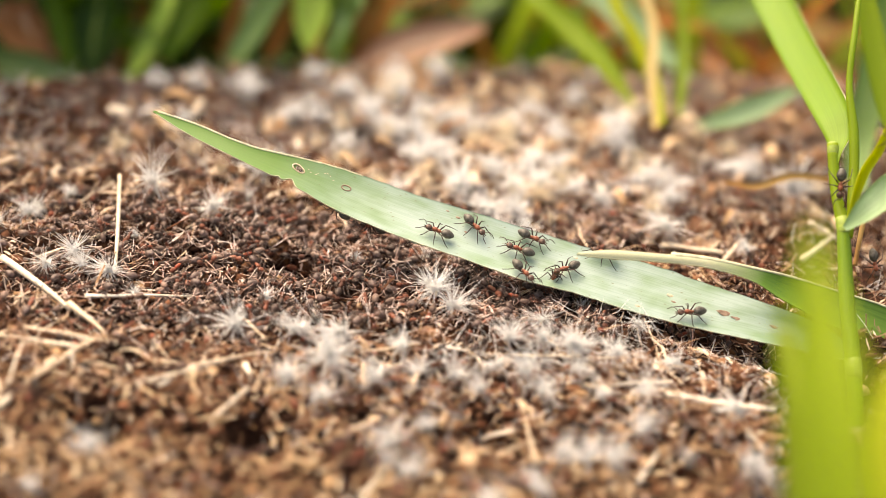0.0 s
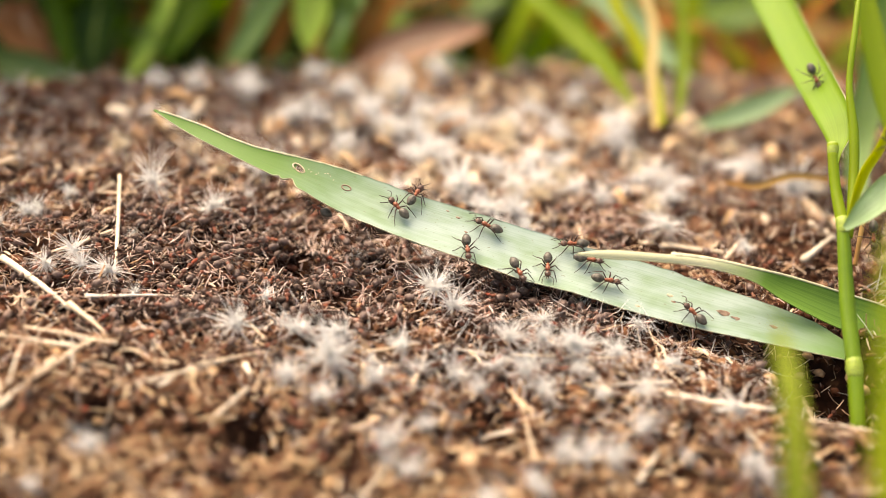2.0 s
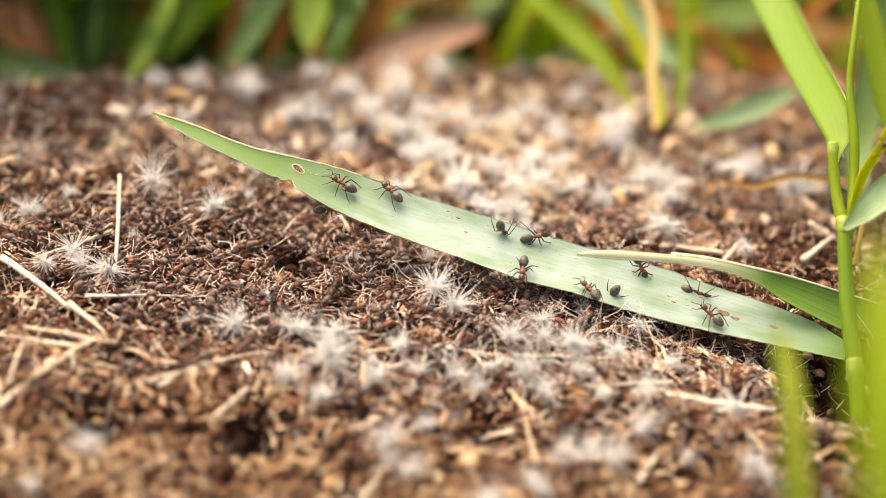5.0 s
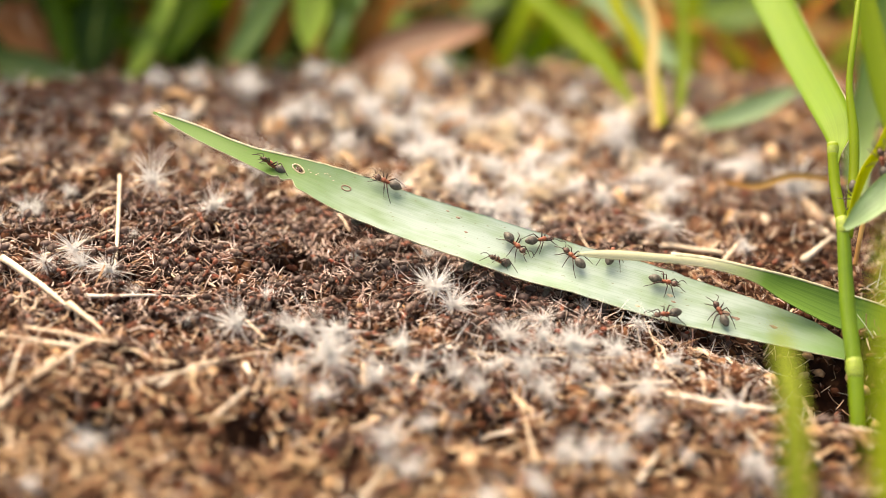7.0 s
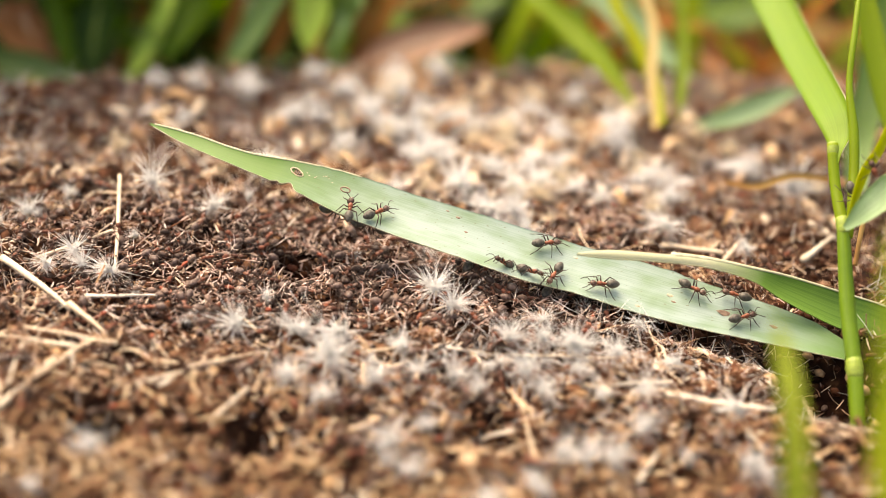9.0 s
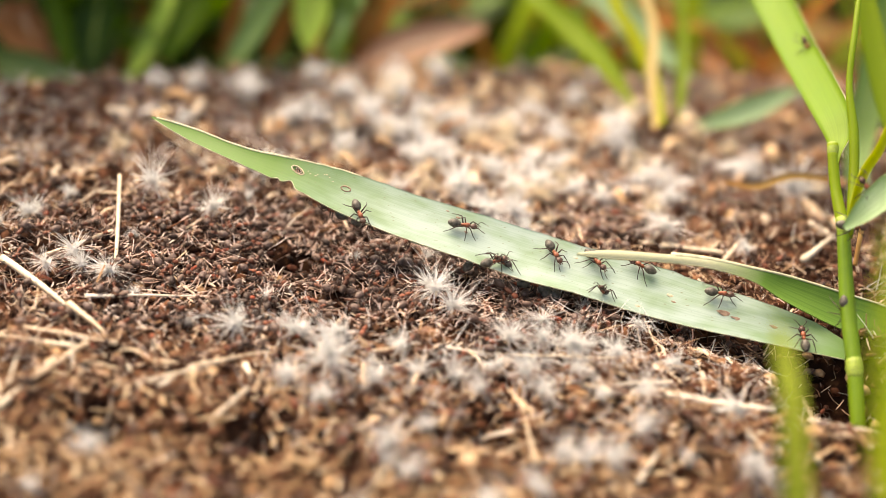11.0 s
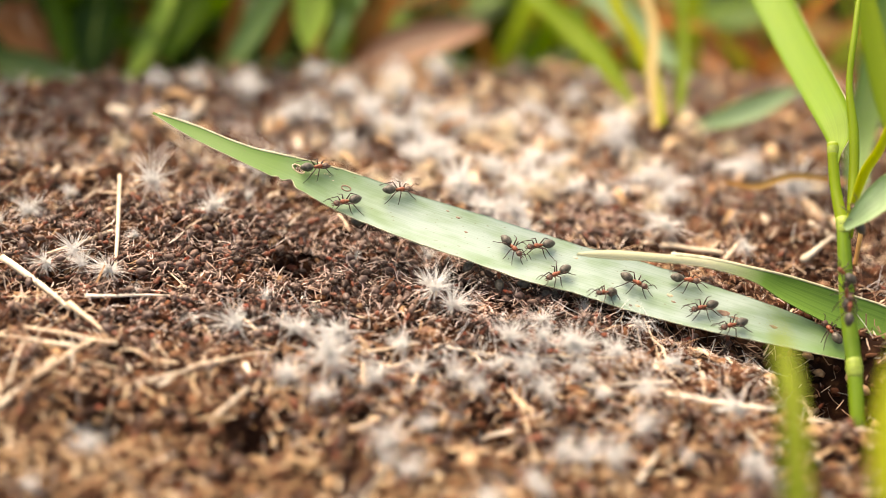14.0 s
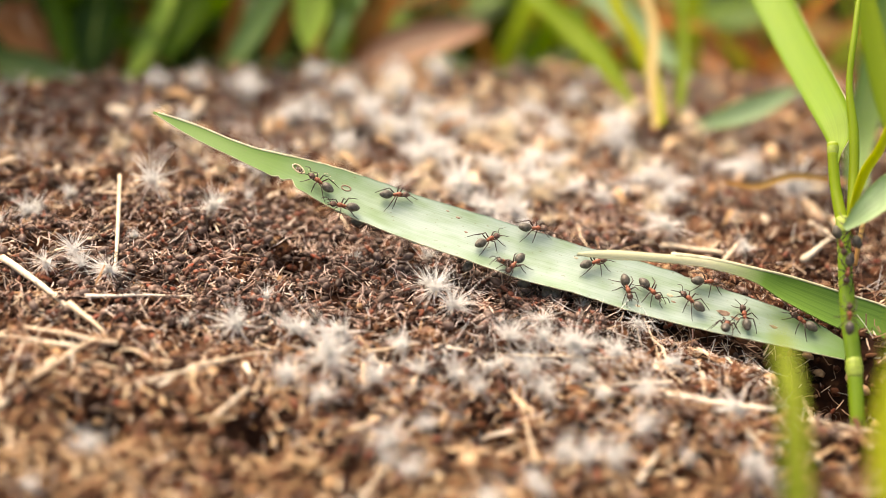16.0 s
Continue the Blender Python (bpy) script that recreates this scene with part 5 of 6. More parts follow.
# time, place along the blade, place across it in half widths, heading in degrees from the blade's length
TRACKS = [
    [(0.0, 0.425, -0.34, 176), (0.5, 0.408, 0.10, 148), (1.0, 0.395, 0.64, 124), (1.5, 0.388, 0.79, 94), (2.0, 0.383, 0.86, 78), (2.6, 0.378, 1.30, 74), (3.4, 0.378, 1.80, 74), (16.0, 0.378, 1.80, 74)],
    [(0.0, 0.463, 0.34, -33), (1.0, 0.465, 0.33, -33), (1.5, 0.473, -0.08, -23), (2.0, 0.465, -0.69, -68), (2.5, 0.475, -1.50, -69), (3.2, 0.477, -1.50, -69), (4.0, 0.477, -1.90, -69), (16.0, 0.477, -1.90, -69)],
    [(0.0, 0.538, 0.60, -9), (0.5, 0.548, 0.39, -51), (1.0, 0.558, 0.16, -59), (1.5, 0.568, -0.05, -56), (2.0, 0.570, -0.33, -79), (2.5, 0.578, -0.64, -75), (4.2, 0.578, -0.61, -73), (5.0, 0.582, -1.50, -75), (6.0, 0.582, -1.90, -75), (16.0, 0.582, -1.90, -75)],
    [(0.0, 0.525, 0.03, 178), (0.5, 0.490, 0.59, 136), (1.0, 0.465, 0.86, 156), (1.5, 0.415, 0.36, 179), (2.0, 0.370, 0.09, 149), (2.5, 0.350, 0.79, 115), (2.9, 0.353, 1.40, 84), (3.5, 0.353, 1.90, 84), (16.0, 0.353, 1.90, 84)],
    [(0.0, 0.560, 1.80, -171), (0.6, 0.560, 1.80, -171), (1.1, 0.548, 1.20, -166), (1.5, 0.532, 0.78, -157), (2.0, 0.475, 0.52, -187), (2.5, 0.415, 0.65, -196), (3.0, 0.360, 0.41, -204), (3.5, 0.338, 0.40, -209), (4.0, 0.333, 0.43, -212), (4.2, 0.328, 0.42, -211), (5.3, 0.280, 0.11, -186), (6.3, 0.240, -0.14, -166), (6.5, 0.228, -0.46, -165), (7.0, 0.192, -1.15, -150), (7.5, 0.200, -1.46, -60), (8.2, 0.235, -1.80, -10), (9.6, 0.345, -1.90, -5), (16.0, 0.345, -1.90, -5)],
    [(0.0, 0.630, 0.81, 177), (0.5, 0.608, 0.86, 197), (1.0, 0.600, 0.69, 200), (1.5, 0.600, 0.62, 211), (2.0, 0.588, 0.81, 201), (2.5, 0.555, 0.51, 204), (3.0, 0.497, 0.05, 209), (3.5, 0.450, -0.83, 234), (4.0, 0.413, -0.04, 191), (4.2, 0.400, -0.01, 188), (5.0, 0.353, 0.64, 150), (5.5, 0.343, 1.40, 126), (6.2, 0.343, 1.90, 126), (16.0, 0.343, 1.90, 126)],
    [(0.0, 0.592, -0.22, -140), (0.5, 0.600, -0.37, -90), (1.0, 0.615, -0.19, -31), (1.5, 0.618, 0.08, -15), (2.0, 0.618, 0.42, 8), (2.5, 0.610, 0.49, -3), (3.0, 0.615, 0.76, 0), (3.5, 0.610, 0.96, 5), (4.0, 0.632, 1.10, 22), (4.8, 0.648, 1.90, 21), (16.0, 0.648, 1.90, 21)],
    [(0.0, 0.585, -1.20, -80), (0.4, 0.585, -1.20, -80), (0.9, 0.628, -1.10, -243), (1.5, 0.635, -0.08, -197), (2.0, 0.650, -0.19, -354), (2.5, 0.658, -0.21, -343), (3.0, 0.685, 0.21, -328), (3.5, 0.703, 0.47, -326), (4.0, 0.728, 0.51, -340), (4.6, 0.752, 0.83, -354), (5.2, 0.765, 1.40, -360), (6.0, 0.765, 1.90, -360), (16.0, 0.765, 1.90, -360)],
    [(0.0, 0.545, -0.84, -35), (1.0, 0.545, -0.76, -22), (2.0, 0.538, -0.89, -49), (3.0, 0.538, -0.84, -54), (3.5, 0.538, -0.80, -56), (4.0, 0.540, -0.59, -48), (5.2, 0.542, -0.80, -88), (6.5, 0.530, -0.78, -168), (7.0, 0.508, -1.11, -135), (7.5, 0.510, -1.15, -135), (9.2, 0.515, -1.12, -130), (12.0, 0.512, -1.15, -129), (14.0, 0.515, -1.40, -110), (15.0, 0.515, -1.10, -116), (16.0, 0.515, -1.10, -116)],
    [(0.0, 0.765, -0.51, -158), (0.5, 0.768, -1.00, -111), (1.0, 0.760, -0.93, -153), (1.5, 0.758, -0.76, -183), (2.0, 0.770, -0.49, -217), (2.5, 0.785, -0.50, -200), (4.2, 0.785, -0.46, -209), (6.3, 0.800, -0.17, -239), (7.0, 0.800, -0.17, -239), (7.5, 0.798, -0.19, -229), (8.0, 0.792, 0.03, -154), (8.5, 0.800, 0.36, -152), (9.0, 0.808, 0.75, -178), (9.8, 0.812, 1.20, -182), (10.6, 0.812, 1.80, -182), (16.0, 0.812, 1.80, -182)],
    [(0.0, 0.798, -1.90, 68), (7.3, 0.798, -1.90, 68), (8.0, 0.800, -1.10, 64), (8.5, 0.810, -0.34, 55), (9.0, 0.830, -0.09, 33), (9.2, 0.835, -0.08, 29), (10.3, 0.895, -0.26, 27), (11.5, 0.930, -0.39, 159), (12.0, 0.910, -1.10, 105), (12.7, 0.908, -1.70, 107), (16.0, 0.908, -1.70, 107)],
    [(0.0, 0.495, 1.80, -60), (4.2, 0.495, 1.80, -60), (5.2, 0.497, 1.10, -61), (6.0, 0.515, 0.09, -41), (6.5, 0.520, 0.04, -32), (7.0, 0.520, 0.16, -32), (7.5, 0.520, -0.08, -21), (8.0, 0.530, -0.47, -25), (8.5, 0.548, -0.50, -22), (9.0, 0.555, -1.10, -23), (9.8, 0.560, -1.80, -24), (16.0, 0.560, -1.80, -24)],
    [(0.0, 0.535, 1.90, 30), (4.2, 0.535, 1.90, 30), (5.0, 0.540, 1.10, 30), (5.8, 0.550, 0.67, 29), (6.5, 0.552, 0.62, 28), (7.0, 0.548, 0.63, 30), (7.5, 0.550, 0.73, 41), (8.0, 0.548, 0.75, 48), (8.5, 0.550, 0.76, 49), (9.0, 0.558, 0.59, 25), (9.2, 0.558, 0.57, 24), (10.3, 0.570, 0.39, -9), (11.5, 0.573, 0.19, -74), (12.0, 0.562, 0.03, -100), (12.5, 0.590, 0.04, -47), (13.0, 0.620, 0.09, -47), (13.5, 0.635, 0.06, -15), (14.0, 0.685, 0.06, -15), (14.5, 0.722, -0.03, -5), (15.0, 0.732, 0.17, 18), (15.5, 0.742, -0.68, -23), (16.0, 0.708, -0.09, -35)],
    [(0.0, 0.645, -1.80, 126), (4.2, 0.645, -1.80, 126), (5.4, 0.628, -0.68, 132), (6.5, 0.602, 0.14, 134), (7.0, 0.595, 0.34, 146), (7.5, 0.580, -0.08, 194), (8.0, 0.575, -0.53, 231), (8.5, 0.582, -0.54, 257), (9.2, 0.582, -0.64, 251), (10.0, 0.585, -1.30, 247), (10.8, 0.585, -1.90, 247), (16.0, 0.585, -1.90, 247)],
    [(0.0, 0.668, -1.80, 110), (4.2, 0.668, -1.80, 110), (5.5, 0.658, -1.00, 113), (6.5, 0.642, -0.20, 112), (7.0, 0.640, 0.91, 83), (7.5, 0.650, 1.20, 43), (8.2, 0.650, 1.90, 43), (16.0, 0.650, 1.90, 43)],
    [(0.0, 0.680, 1.80, -81), (4.2, 0.680, 1.80, -81), (5.2, 0.682, 1.00, -46), (6.5, 0.703, 0.24, -30), (7.0, 0.720, 0.41, 4), (7.5, 0.725, 0.43, 20), (8.0, 0.732, 0.55, 4), (8.5, 0.745, 0.58, 0), (9.0, 0.758, 0.50, -12), (9.2, 0.760, 0.49, -11), (10.2, 0.788, 0.61, 13), (11.5, 0.795, 0.65, 10), (12.0, 0.778, 0.76, -151), (12.5, 0.780, 0.78, -152), (13.0, 0.765, 0.40, -138), (13.5, 0.778, -0.17, -144), (14.0, 0.778, -0.15, -145), (14.5, 0.768, -0.05, -174), (15.0, 0.770, -0.01, -176), (15.5, 0.772, 0.00, -177), (16.0, 0.760, 0.01, -210)],
    [(0.0, 0.748, -1.80, 78), (5.0, 0.748, -1.80, 78), (5.8, 0.748, -1.00, 73), (6.5, 0.750, -0.54, 67), (7.0, 0.738, -0.97, 209), (7.5, 0.738, -0.65, 214), (8.0, 0.720, -0.46, 185), (8.5, 0.700, -0.41, 178), (9.0, 0.645, -0.41, 197), (9.2, 0.630, -0.49, 198), (10.0, 0.588, -1.03, 201), (10.6, 0.562, -1.30, 198), (11.2, 0.562, -1.90, 198), (16.0, 0.562, -1.90, 198)],
    [(0.0, 0.345, 1.80, 159), (6.0, 0.345, 1.80, 159), (6.8, 0.343, 1.10, 163), (7.5, 0.338, 0.60, 206), (8.0, 0.323, -0.15, 212), (8.5, 0.305, -0.41, 197), (9.0, 0.320, -0.74, 105), (9.2, 0.320, -0.74, 102), (10.4, 0.335, -0.90, -44), (11.5, 0.335, -0.85, -53), (13.5, 0.333, -0.60, -62), (14.0, 0.310, -0.61, -136), (14.5, 0.295, -0.62, -207), (15.0, 0.292, -0.04, -305), (15.5, 0.302, -0.33, -204), (16.0, 0.310, -0.88, -161)],
    [(0.0, 0.350, -1.80, 153), (7.6, 0.350, -1.80, 153), (8.5, 0.345, -1.05, 127), (9.0, 0.353, -0.40, 50), (9.2, 0.357, -0.28, 47), (10.3, 0.413, 0.08, 18), (11.5, 0.475, 0.36, 4), (12.0, 0.502, 0.68, 19), (12.5, 0.508, 0.64, 4), (13.0, 0.508, 0.70, 19), (13.5, 0.515, 0.52, -5), (14.0, 0.518, 0.01, -33), (14.5, 0.518, 0.04, -37), (15.0, 0.510, 0.26, -39), (15.5, 0.515, 0.78, 19), (16.0, 0.535, 0.95, 17)],
    [(0.0, 0.495, -1.80, 89), (9.8, 0.495, -1.80, 89), (10.6, 0.497, -1.00, 64), (11.5, 0.515, -0.47, 7), (12.0, 0.518, -0.41, 10), (12.5, 0.568, -0.31, 2), (13.0, 0.555, -0.38, -7), (13.5, 0.558, -0.35, 13), (14.0, 0.585, -0.54, -132), (14.5, 0.602, -0.09, -297), (15.5, 0.600, -0.04, -302), (16.0, 0.625, 0.37, -324)],
    [(0.0, 0.598, 1.80, -60), (9.8, 0.598, 1.80, -60), (10.6, 0.618, 0.56, -37), (11.5, 0.638, 0.24, -36), (12.0, 0.660, -0.03, -1), (12.5, 0.688, 0.00, 11), (13.0, 0.718, 0.36, 20), (13.5, 0.742, 0.75, 14), (14.0, 0.745, 0.74, 11), (14.5, 0.770, 0.96, 21), (15.2, 0.775, 0.99, 15), (16.0, 0.770, 0.91, 19)],
    [(0.0, 0.660, -1.90, -93), (9.8, 0.660, -1.90, -93), (10.8, 0.652, -1.20, -108), (11.5, 0.650, -0.96, -115), (12.5, 0.655, -1.00, -130), (13.5, 0.650, -1.05, -141), (14.5, 0.658, -1.05, -119), (15.0, 0.658, -0.79, -111), (15.5, 0.665, -0.59, -77), (16.0, 0.678, -0.30, -66)],
    [(0.0, 0.672, 1.80, 114), (9.5, 0.672, 1.80, 114), (10.5, 0.678, 1.00, 175), (11.5, 0.685, 0.44, 156), (12.0, 0.698, 0.53, 150), (12.5, 0.672, 1.20, 157), (13.2, 0.672, 1.90, 157), (16.0, 0.672, 1.90, 157)],
    [(0.0, 0.858, -1.90, 93), (11.8, 0.858, -1.90, 93), (12.6, 0.858, -1.05, 98), (13.0, 0.848, -0.14, -2), (13.5, 0.815, 0.05, 148), (14.0, 0.820, -0.66, 212), (14.5, 0.815, -0.56, 210), (15.0, 0.805, -0.54, 206), (15.5, 0.825, -0.06, 253), (16.0, 0.830, -0.06, 108)],
    [(0.0, 0.972, 1.90, 97), (13.2, 0.972, 1.90, 97), (13.8, 0.965, 1.10, 104), (14.2, 0.940, 0.36, 200), (14.5, 0.928, 0.15, 199), (15.0, 0.908, 0.17, 111), (15.5, 0.920, 1.12, 76), (16.0, 0.905, 0.56, 161)],
    [(0.0, 0.305, 1.90, -53), (11.0, 0.305, 1.90, -53), (12.0, 0.310, 1.10, -45), (12.5, 0.323, 0.80, -45), (13.0, 0.360, 0.64, -13), (13.5, 0.362, 0.80, 23), (14.5, 0.362, 0.79, 31), (15.0, 0.365, 0.59, 5), (16.0, 0.362, 0.56, 25)],
    [(0.0, 0.350, -1.90, 185), (10.2, 0.350, -1.90, 185), (11.7, 0.250, -1.70, 180), (12.3, 0.185, -1.30, 120), (12.6, 0.178, -1.15, 60), (13.0, 0.188, -1.05, 3), (13.5, 0.223, 0.14, -1), (14.0, 0.245, 0.51, 28), (14.5, 0.247, 0.50, 66), (15.0, 0.240, -0.11, 188), (15.5, 0.265, -0.11, 171), (16.0, 0.260, -0.24, 165)],
    [(0.0, 0.300, -1.90, -168), (0.8, 0.290, -1.90, -168), (1.5, 0.275, -1.46, 178), (4.2, 0.275, -1.46, 178), (5.4, 0.300, -1.90, -128), (6.5, 0.345, -1.90, -20), (16.0, 0.345, -1.90, -20)],
    [(0.0, 0.595, 1.90, -173), (12.3, 0.595, 1.90, -173), (13.0, 0.590, 1.20, -170), (13.5, 0.570, 0.86, -171), (14.0, 0.548, 0.38, -149), (14.5, 0.530, -0.41, -172), (15.0, 0.512, -0.73, -135), (15.5, 0.515, -0.41, -154), (16.0, 0.528, -0.68, -112)],
    [(0.0, 0.480, -1.90, 70), (14.6, 0.480, -1.90, 70), (15.4, 0.480, -1.00, 66), (16.0, 0.485, 0.00, 50)],
    [(0.0, 0.820, -1.80, 76), (14.6, 0.820, -1.80, 76), (15.5, 0.815, -1.05, 77), (16.0, 0.815, -1.05, 77)],
]
SWAY = [(0.0, 0.3), (1.5, 0.8), (2.5, 0.4), (3.5, -0.4), (4.2, -0.4), (6.4, 0.0), (7.0, 0.0), (7.5, -0.8), (8.0, -2.6), (8.5, -3.0), (9.0, -3.6), (9.4, -3.6), (11.3, -1.0), (11.8, -0.4), (12.5, -0.3), (16.0, 0.0)]


def sway_pose(k, t):
    """Pose of the blade's k-th free length at t: each one bends a little more than the last."""
    deg = float(np.interp(t, [r[0] for r in SWAY], [r[1] for r in SWAY])) / 3
    m = Matrix()
    for p in blade_pivots[:k + 1]:
        m = m @ Matrix.Translation(p) @ pose(0, 0, 0, 0, deg, 0) @ Matrix.Translation(-p)
    return m @ Matrix.Translation(blade_pivots[k])


def on_blade(u, q, head, t):
    """Pose of an ant's feet on the blade; past a margin it goes round to the underside."""
    sign = 1 if q >= 0 else -1
    a = abs(q)
    turn = 0.0
    if a > 0.95:
        turn = min(1.0, (a - 0.95) / 0.5)
        w = sign * (0.95 if a < 1.45 else max(0.0, 0.95 - (a - 1.45)))
    else:
        w = q
    p, n, wide = leaf_point(BLADE_AT, u, w, 0.06)
    along = (leaf_point(BLADE_AT, min(u + 0.02, 1), w, 0.06)[0] - leaf_point(BLADE_AT, max(u - 0.02, 0), w, 0.06)[0]).normalized()
    up = Matrix.Rotation(sign * turn * math.pi, 3, along) @ n
    out = up.cross(along).normalized()
    fwd = math.cos(radians(head)) * along + math.sin(radians(head)) * out
    m = Matrix((fwd.cross(up).normalized(), fwd.normalized(), up)).transposed().to_4x4()
    m.translation = p + up * (0.0002 + 0.0012 * turn)
    k = sum(u < j for j in JOINTS) - 1
    if k >= 0:
        m = sway_pose(k, t) @ Matrix.Translation(-blade_pivots[k]) @ m
    return m


def smooth(rows, t):
    """Value rows (t, ...) between their times."""
    for a, b in zip(rows, rows[1:]):
        if t <= b[0]:
            f = min(max((t - a[0]) / (b[0] - a[0]), 0.0), 1.0)
            f = f * f * (3 - 2 * f) * 0.5 + f * 0.5
            return [p + (q - p) * f for p, q in zip(a[1:], b[1:])]
    return list(rows[-1][1:])


def blade_ants():
    made = []
    for i, rows in enumerate(TRACKS):
        ob = BLADE_ANT if i == 0 else copy_thing(BLADE_ANT, Matrix())
        made.append((ob, rows))
    return made


def mound_ants():
    rng = random.Random(77)
    made = []
    crowd = spread(rng, 205, lambda x, y: crowd_at(x, y)) + spread(rng, 52, lambda x, y: 1.0 if abs(y) < 0.07 else 0.3)
    for i, (x, y) in enumerate(crowd):
        ob = MOUND_ANT if i == 0 else RED_ANT if i == 1 else copy_thing(RED_ANT if i % 8 == 1 else MOUND_ANT, Matrix())
        a, pace = rng.uniform(0, 360), rng.choice((0.0006, 0.002, 0.0045, 0.008))
        rows, turn, hx, hy = [], 0.0, x, y
        tilt = (rng.gauss(0, 12), rng.gauss(0, 10))
        lift = rng.uniform(-0.0003, 0.0009)
        for k in range(33):
            rows.append((k * 0.5, pose(x, y, height(x, y) + 0.0004 + lift, tilt[0], tilt[1], a)))
            turn = 0.6 * turn + rng.gauss(0, 16)
            pull = math.degrees(math.atan2(-(hx - x), hy - y)) - a
            if math.hypot(x - hx, y - hy) > 0.012:
                turn += 0.25 * ((pull + 180) % 360 - 180)
            a += max(-55, min(55, turn))
            x -= pace * math.sin(radians(a))
            y += pace * math.cos(radians(a))
        made.append((ob, rows))
    return made


def swarm(groups, each_group):
    """The swarm between the ants that can be told apart, past counting: groups of bodies, scattered through one another, that mill about."""
    kinds = [([ellipsoid((0, -2.2 * MM, 1.4 * MM), (0.78 * MM, 1.3 * MM, 0.74 * MM), 6, 8, 0.2)], SWARM_GASTER),
             ([ellipsoid((0, 0.2 * MM, 1.4 * MM), (0.5 * MM, 1.1 * MM, 0.5 * MM), 5, 7), ellipsoid((0, 1.85 * MM, 1.4 * MM), (0.68 * MM, 0.75 * MM, 0.5 * MM), 5, 7)], SWARM_THORAX),
             ([tube([Vector(me.vertices[i].co) + Vector(at) for i in (2, 12, 22, 27)], [0.00012, 0.00011, 0.00008, 0.00005], 3) for _, _, me, at in LEGS], LEG)]
    v, f = joined([p for pieces, _ in kinds for p in pieces])
    v = np.array([tuple(p) for p in v])
    slot = [k for k, (pieces, _) in enumerate(kinds) for p in pieces for _ in p[1]]
    rng = random.Random(90)
    made = []
    for g in range(groups):
        V, Fc = [], []
        for x, y in spread(rng, each_group, lambda x, y: 0.14 + 0.86 * crowd_at(x, y)):
            e = np.array(Euler((rng.gauss(0, 0.25), rng.gauss(0, 0.25), rng.uniform(0, 6.283))).to_matrix()) * rng.uniform(0.62, 1.0)
            o = len(V) * len(v)
            V.append(v @ e.T + np.array([x, y, height(x, y) + rng.uniform(-0.0002, 0.0012)]))
            Fc += [tuple(i + o for i in q) for q in f]
        me = mesh_of("ant_swarm", np.concatenate(V).tolist(), Fc, kinds[0][1])
        for _, mat in kinds[1:]:
            me.materials.append(mat)
        me.polygons.foreach_set("material_index", slot * each_group)
        ob = tagged(new("ant_swarm", me), "dark brown wood ants swarming densely over the mound", "ants", kind="stuff")
        wide, pace, start = rng.uniform(0.0012, 0.0032), rng.uniform(0.9, 2.2), rng.uniform(0, 6.283)
        rows = []
        for k in range(41):
            a = start + pace * 0.4 * k
            x, y = wide * (math.sin(a) + 0.5 * math.sin(1.7 * a + g)), wide * (math.cos(0.8 * a) + 0.4 * math.sin(2.1 * a))
            rows.append((0.4 * k, pose(x, y, -0.0698 * x + 0.0002)))
        made.append((ob, rows))
    return made


SWARM = swarm(16, 62)
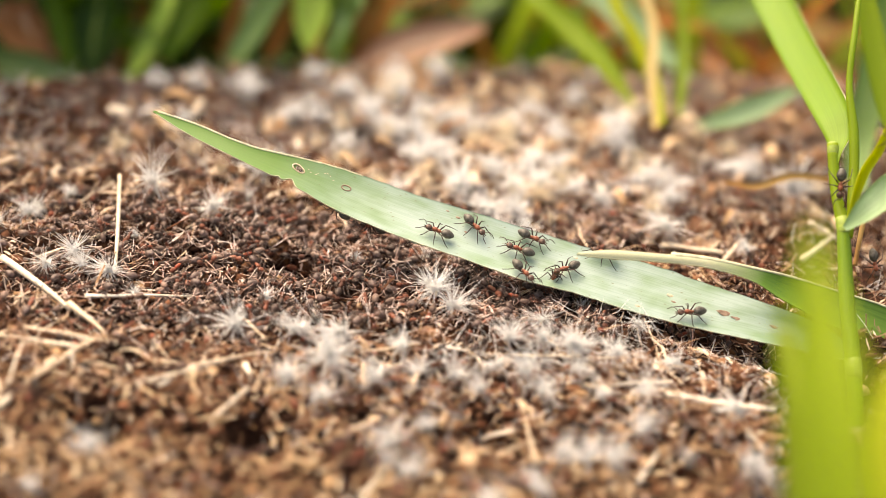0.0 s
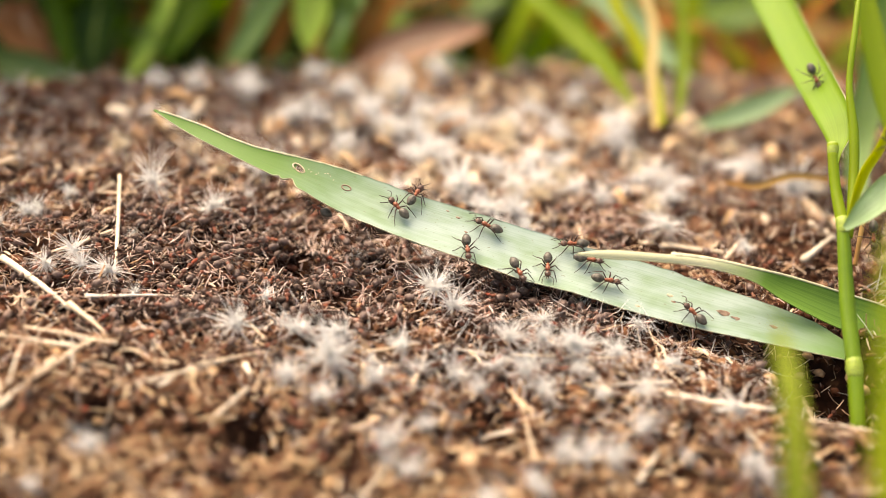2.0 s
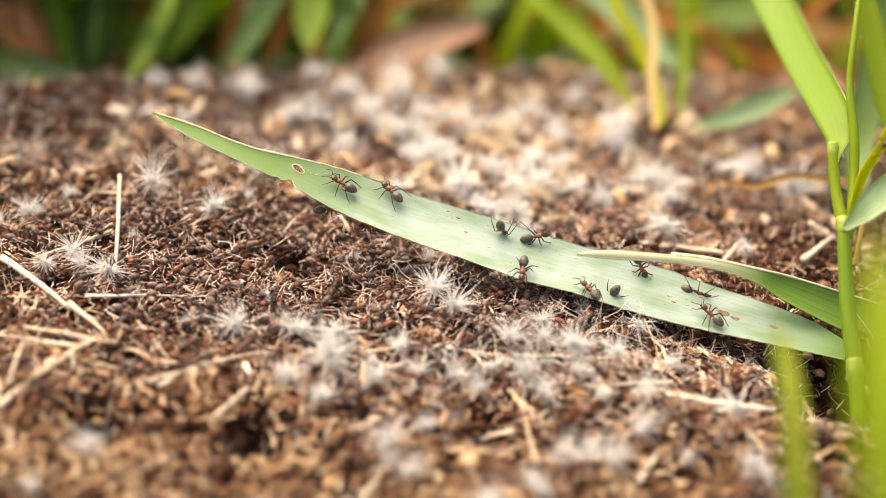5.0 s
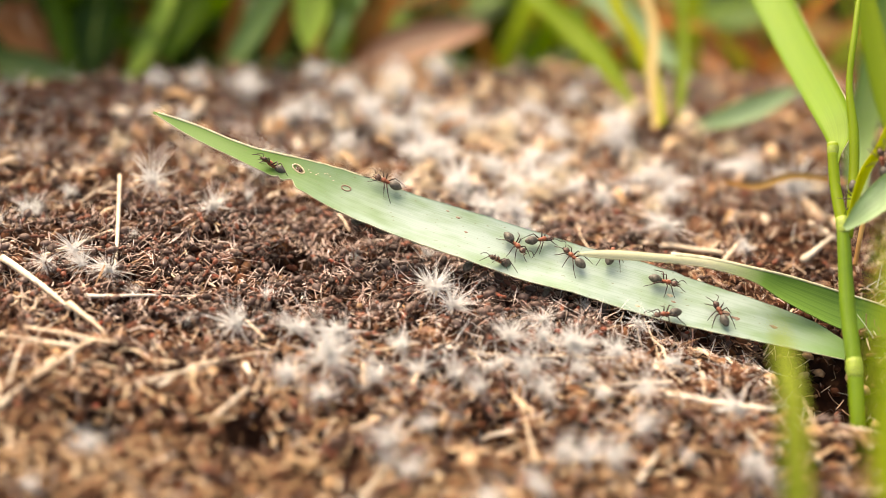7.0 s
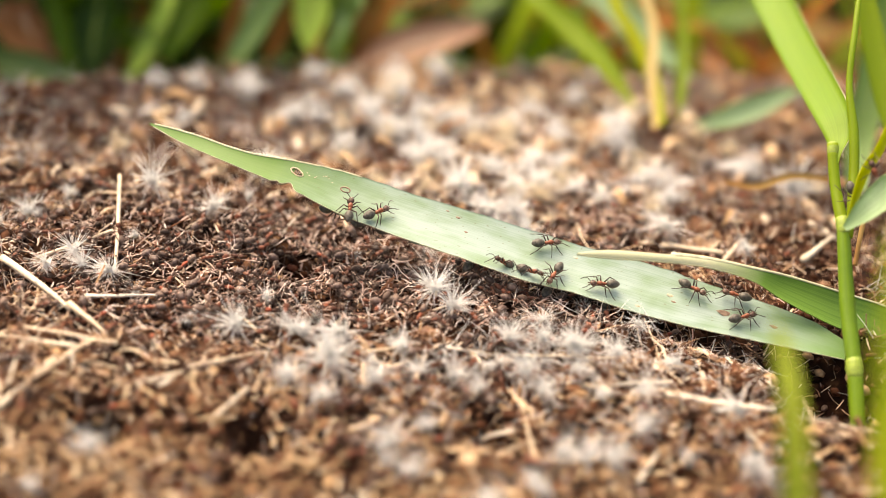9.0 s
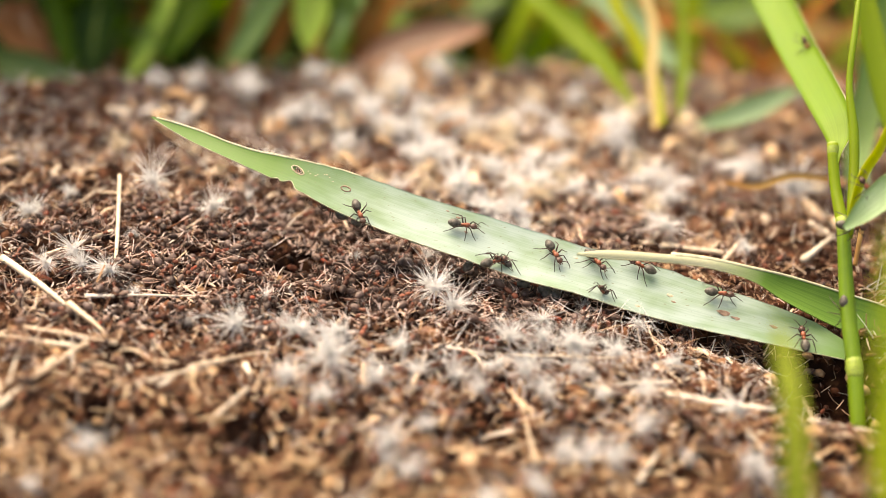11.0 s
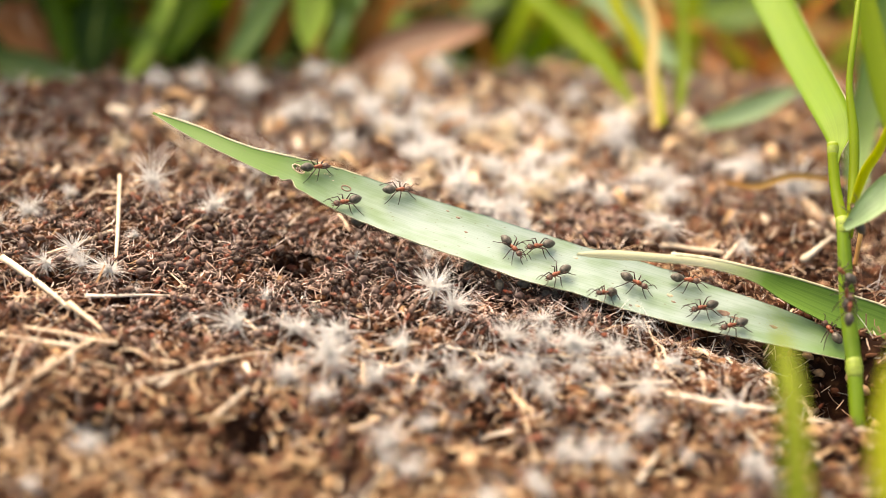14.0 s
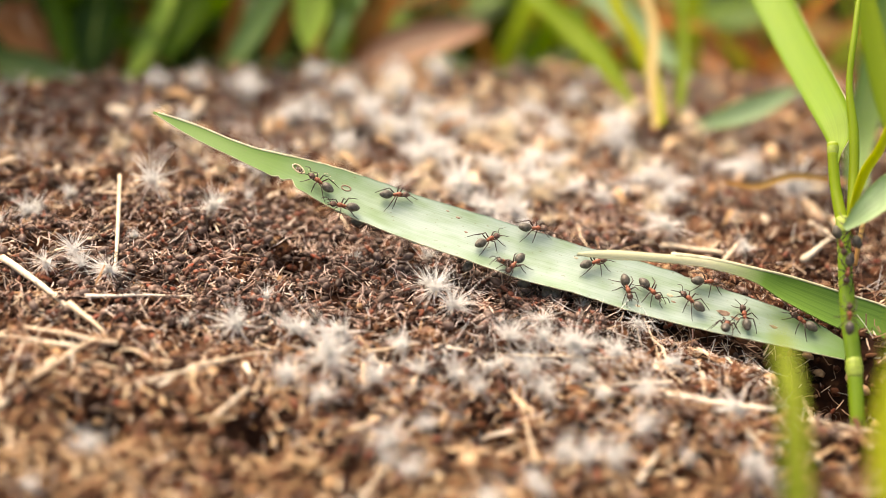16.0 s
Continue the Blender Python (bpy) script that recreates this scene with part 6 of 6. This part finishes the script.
# time, place, heading in degrees from straight up, seen from the front
PERCHED = [
    [(0.0, 0.0842, 0.0001, -0.0038, 10), (1.5, 0.0838, 0.0022, -0.0001, 0), (3.5, 0.0843, 0.0044, 0.0037, 10), (4.2, 0.0842, 0.0048, 0.0044, 15), (5.2, 0.0814, 0.0042, 0.0072, 60), (6.3, 0.0785, 0.0023, 0.0100, 5), (9.2, 0.0785, 0.0022, 0.0099, 20), (11.3, 0.0769, -0.0049, 0.0054, 100), (12.0, 0.0754, -0.0098, 0.0021, 140), (16.0, 0.0748, -0.0166, -0.0048, 180)],
    [(0.0, 0.0866, -0.0012, -0.0181, 40), (6.3, 0.0868, -0.0009, -0.0176, 40), (9.2, 0.0853, -0.0015, -0.0166, 20), (10.4, 0.0791, -0.0079, -0.0098, 10), (11.5, 0.0746, -0.0124, -0.0025, 0), (12.0, 0.0748, -0.0069, 0.0041, 0), (12.5, 0.0747, -0.0089, 0.0016, 60), (13.0, 0.0743, -0.0113, -0.0006, 150), (13.5, 0.0740, -0.0134, -0.0031, 180), (14.0, 0.0743, -0.0099, 0.0009, 230), (14.5, 0.0742, -0.0069, 0.0041, 330), (16.0, 0.0744, -0.0063, 0.0050, 380)],
    [(0.0, 0.0834, 0.0014, 0.0224, 200), (6.0, 0.0820, -0.0002, 0.0197, 190), (9.0, 0.0800, -0.0021, 0.0174, 200), (11.3, 0.0785, -0.0038, 0.0145, 215), (14.0, 0.0771, -0.0048, 0.0096, 200), (16.0, 0.0767, -0.0053, 0.0069, 200)],
    [(0.0, 0.0761, 0.0040, 0.0117, -5), (0.3, 0.0763, 0.0097, 0.0161, 5), (0.6, 0.0765, 0.0192, 0.0197, 25), (1.0, 0.0765, 0.0272, 0.0203, 25), (2.0, 0.0778, 0.0352, 0.0209, 25), (3.0, 0.0786, 0.0483, 0.0221, 25), (3.5, 0.0778, 0.0608, 0.0238, 25), (4.2, 0.0773, 0.0716, 0.0256, 25), (4.8, 0.0757, 0.0862, 0.0290, 25), (16.0, 0.0757, 0.0862, 0.0290, 25)],
    [(0.0, 0.0755, 0.0887, 0.0296, 205), (9.2, 0.0755, 0.0887, 0.0296, 205), (10.4, 0.0779, 0.0665, 0.0246, 205), (11.3, 0.0799, 0.0425, 0.0215, 205), (12.0, 0.0786, 0.0252, 0.0201, 200), (12.5, 0.0755, 0.0040, 0.0117, 185), (13.0, 0.0756, -0.0059, 0.0023, 180), (14.2, 0.0756, -0.0110, -0.0034, 180), (16.0, 0.0761, -0.0081, -0.0001, 350)],
]


def perched(x, y, z, head):
    """Pose of an ant that clings to an upright stem, its back to the open side."""
    up, side = Vector((0, -0.87, 0.5)), Vector((1, 0, 0))
    fwd = (Matrix.Rotation(radians(head), 3, up) @ up.cross(side).normalized()) * -1
    m = Matrix((fwd.cross(up).normalized(), fwd, up)).transposed().to_4x4()
    m.translation = (x, y, z)
    return m


def stem_ants():
    made = []
    for rows in PERCHED:
        ob = copy_thing(BLADE_ANT, Matrix())
        tagged(ob, "dark wood ant climbing on the green grass stem", group="ants on the grass stem")
        made.append((ob, [(r[0], perched(*r[1:])) for r in rows]))
    return made


BLADE_ANTS, MOUND_ANTS, STEM_ANTS = blade_ants(), mound_ants(), stem_ants()

# the near leaf: time and how far it has swung aside
SWING = [(0, 0.0000), (0.1, 0.0001), (0.2, 0.0036), (0.3, 0.0054), (0.4, 0.0027), (0.5, 0.0004), (0.6, 0.0001), (0.7, 0.0050), (0.8, 0.0056), (0.9, 0.0041), (1, 0.0041), (1.1, 0.0041), (1.2, 0.0062), (1.3, 0.0064), (1.5, 0.0082), (1.7, 0.0085), (2, 0.0088), (2.2, 0.0092), (2.5, 0.0068), (2.7, 0.0064), (3, 0.0063), (3.2, 0.0062), (3.5, 0.0089), (3.8, 0.0085), (4, 0.0064), (4.2, 0.0061), (5.3, 0.0066), (6.3, 0.0061), (6.5, 0.0066), (6.7, 0.0091), (7, 0.0086), (7.5, 0.0084), (8, 0.0100), (8.5, 0.0122), (8.8, 0.0111), (9, 0.0092), (9.2, 0.0069), (10.2, 0.0078), (11.3, 0.0092), (12, 0.0103), (12.5, 0.0114), (14, 0.0117), (14.5, 0.0106), (15, 0.0094), (15.5, 0.0106), (16, 0.0111)]


def motions():
    for k, ob in enumerate(blade_lengths):
        walk(ob, [(r[0], sway_pose(k, r[0])) for r in SWAY])
    for ob, rows in BLADE_ANTS:
        path = []
        for k in range(161):
            t = k * 0.1
            path.append((t, on_blade(*smooth(rows, t), t)))
        walk(ob, path)
        phase = [0.0]
        for (_, a), (_, b) in zip(path, path[1:]):
            phase.append(phase[-1] + min(1.9, (a.translation - b.translation).length / 0.0011))
        legs = [c for c in ob.children if c.name.startswith("leg")]
        for j, leg in enumerate(legs):
            at, off = Matrix.Translation(leg.location), (0 if j in (0, 3, 4) else math.pi)
            side = 1 if j % 2 == 0 else -1
            walk(leg, [(k * 0.1, at @ pose(0, 0, 0, 0, side * -9 * max(0, math.cos(phase[k] + off)), side * 17 * math.sin(phase[k] + off))) for k in range(161)])
    for ob, rows in MOUND_ANTS + STEM_ANTS + SWARM:
        walk(ob, rows)
    walk(swinging_leaf, [(t, pose(x, 0, -0.14 * x)) for t, x in SWING])


motions()
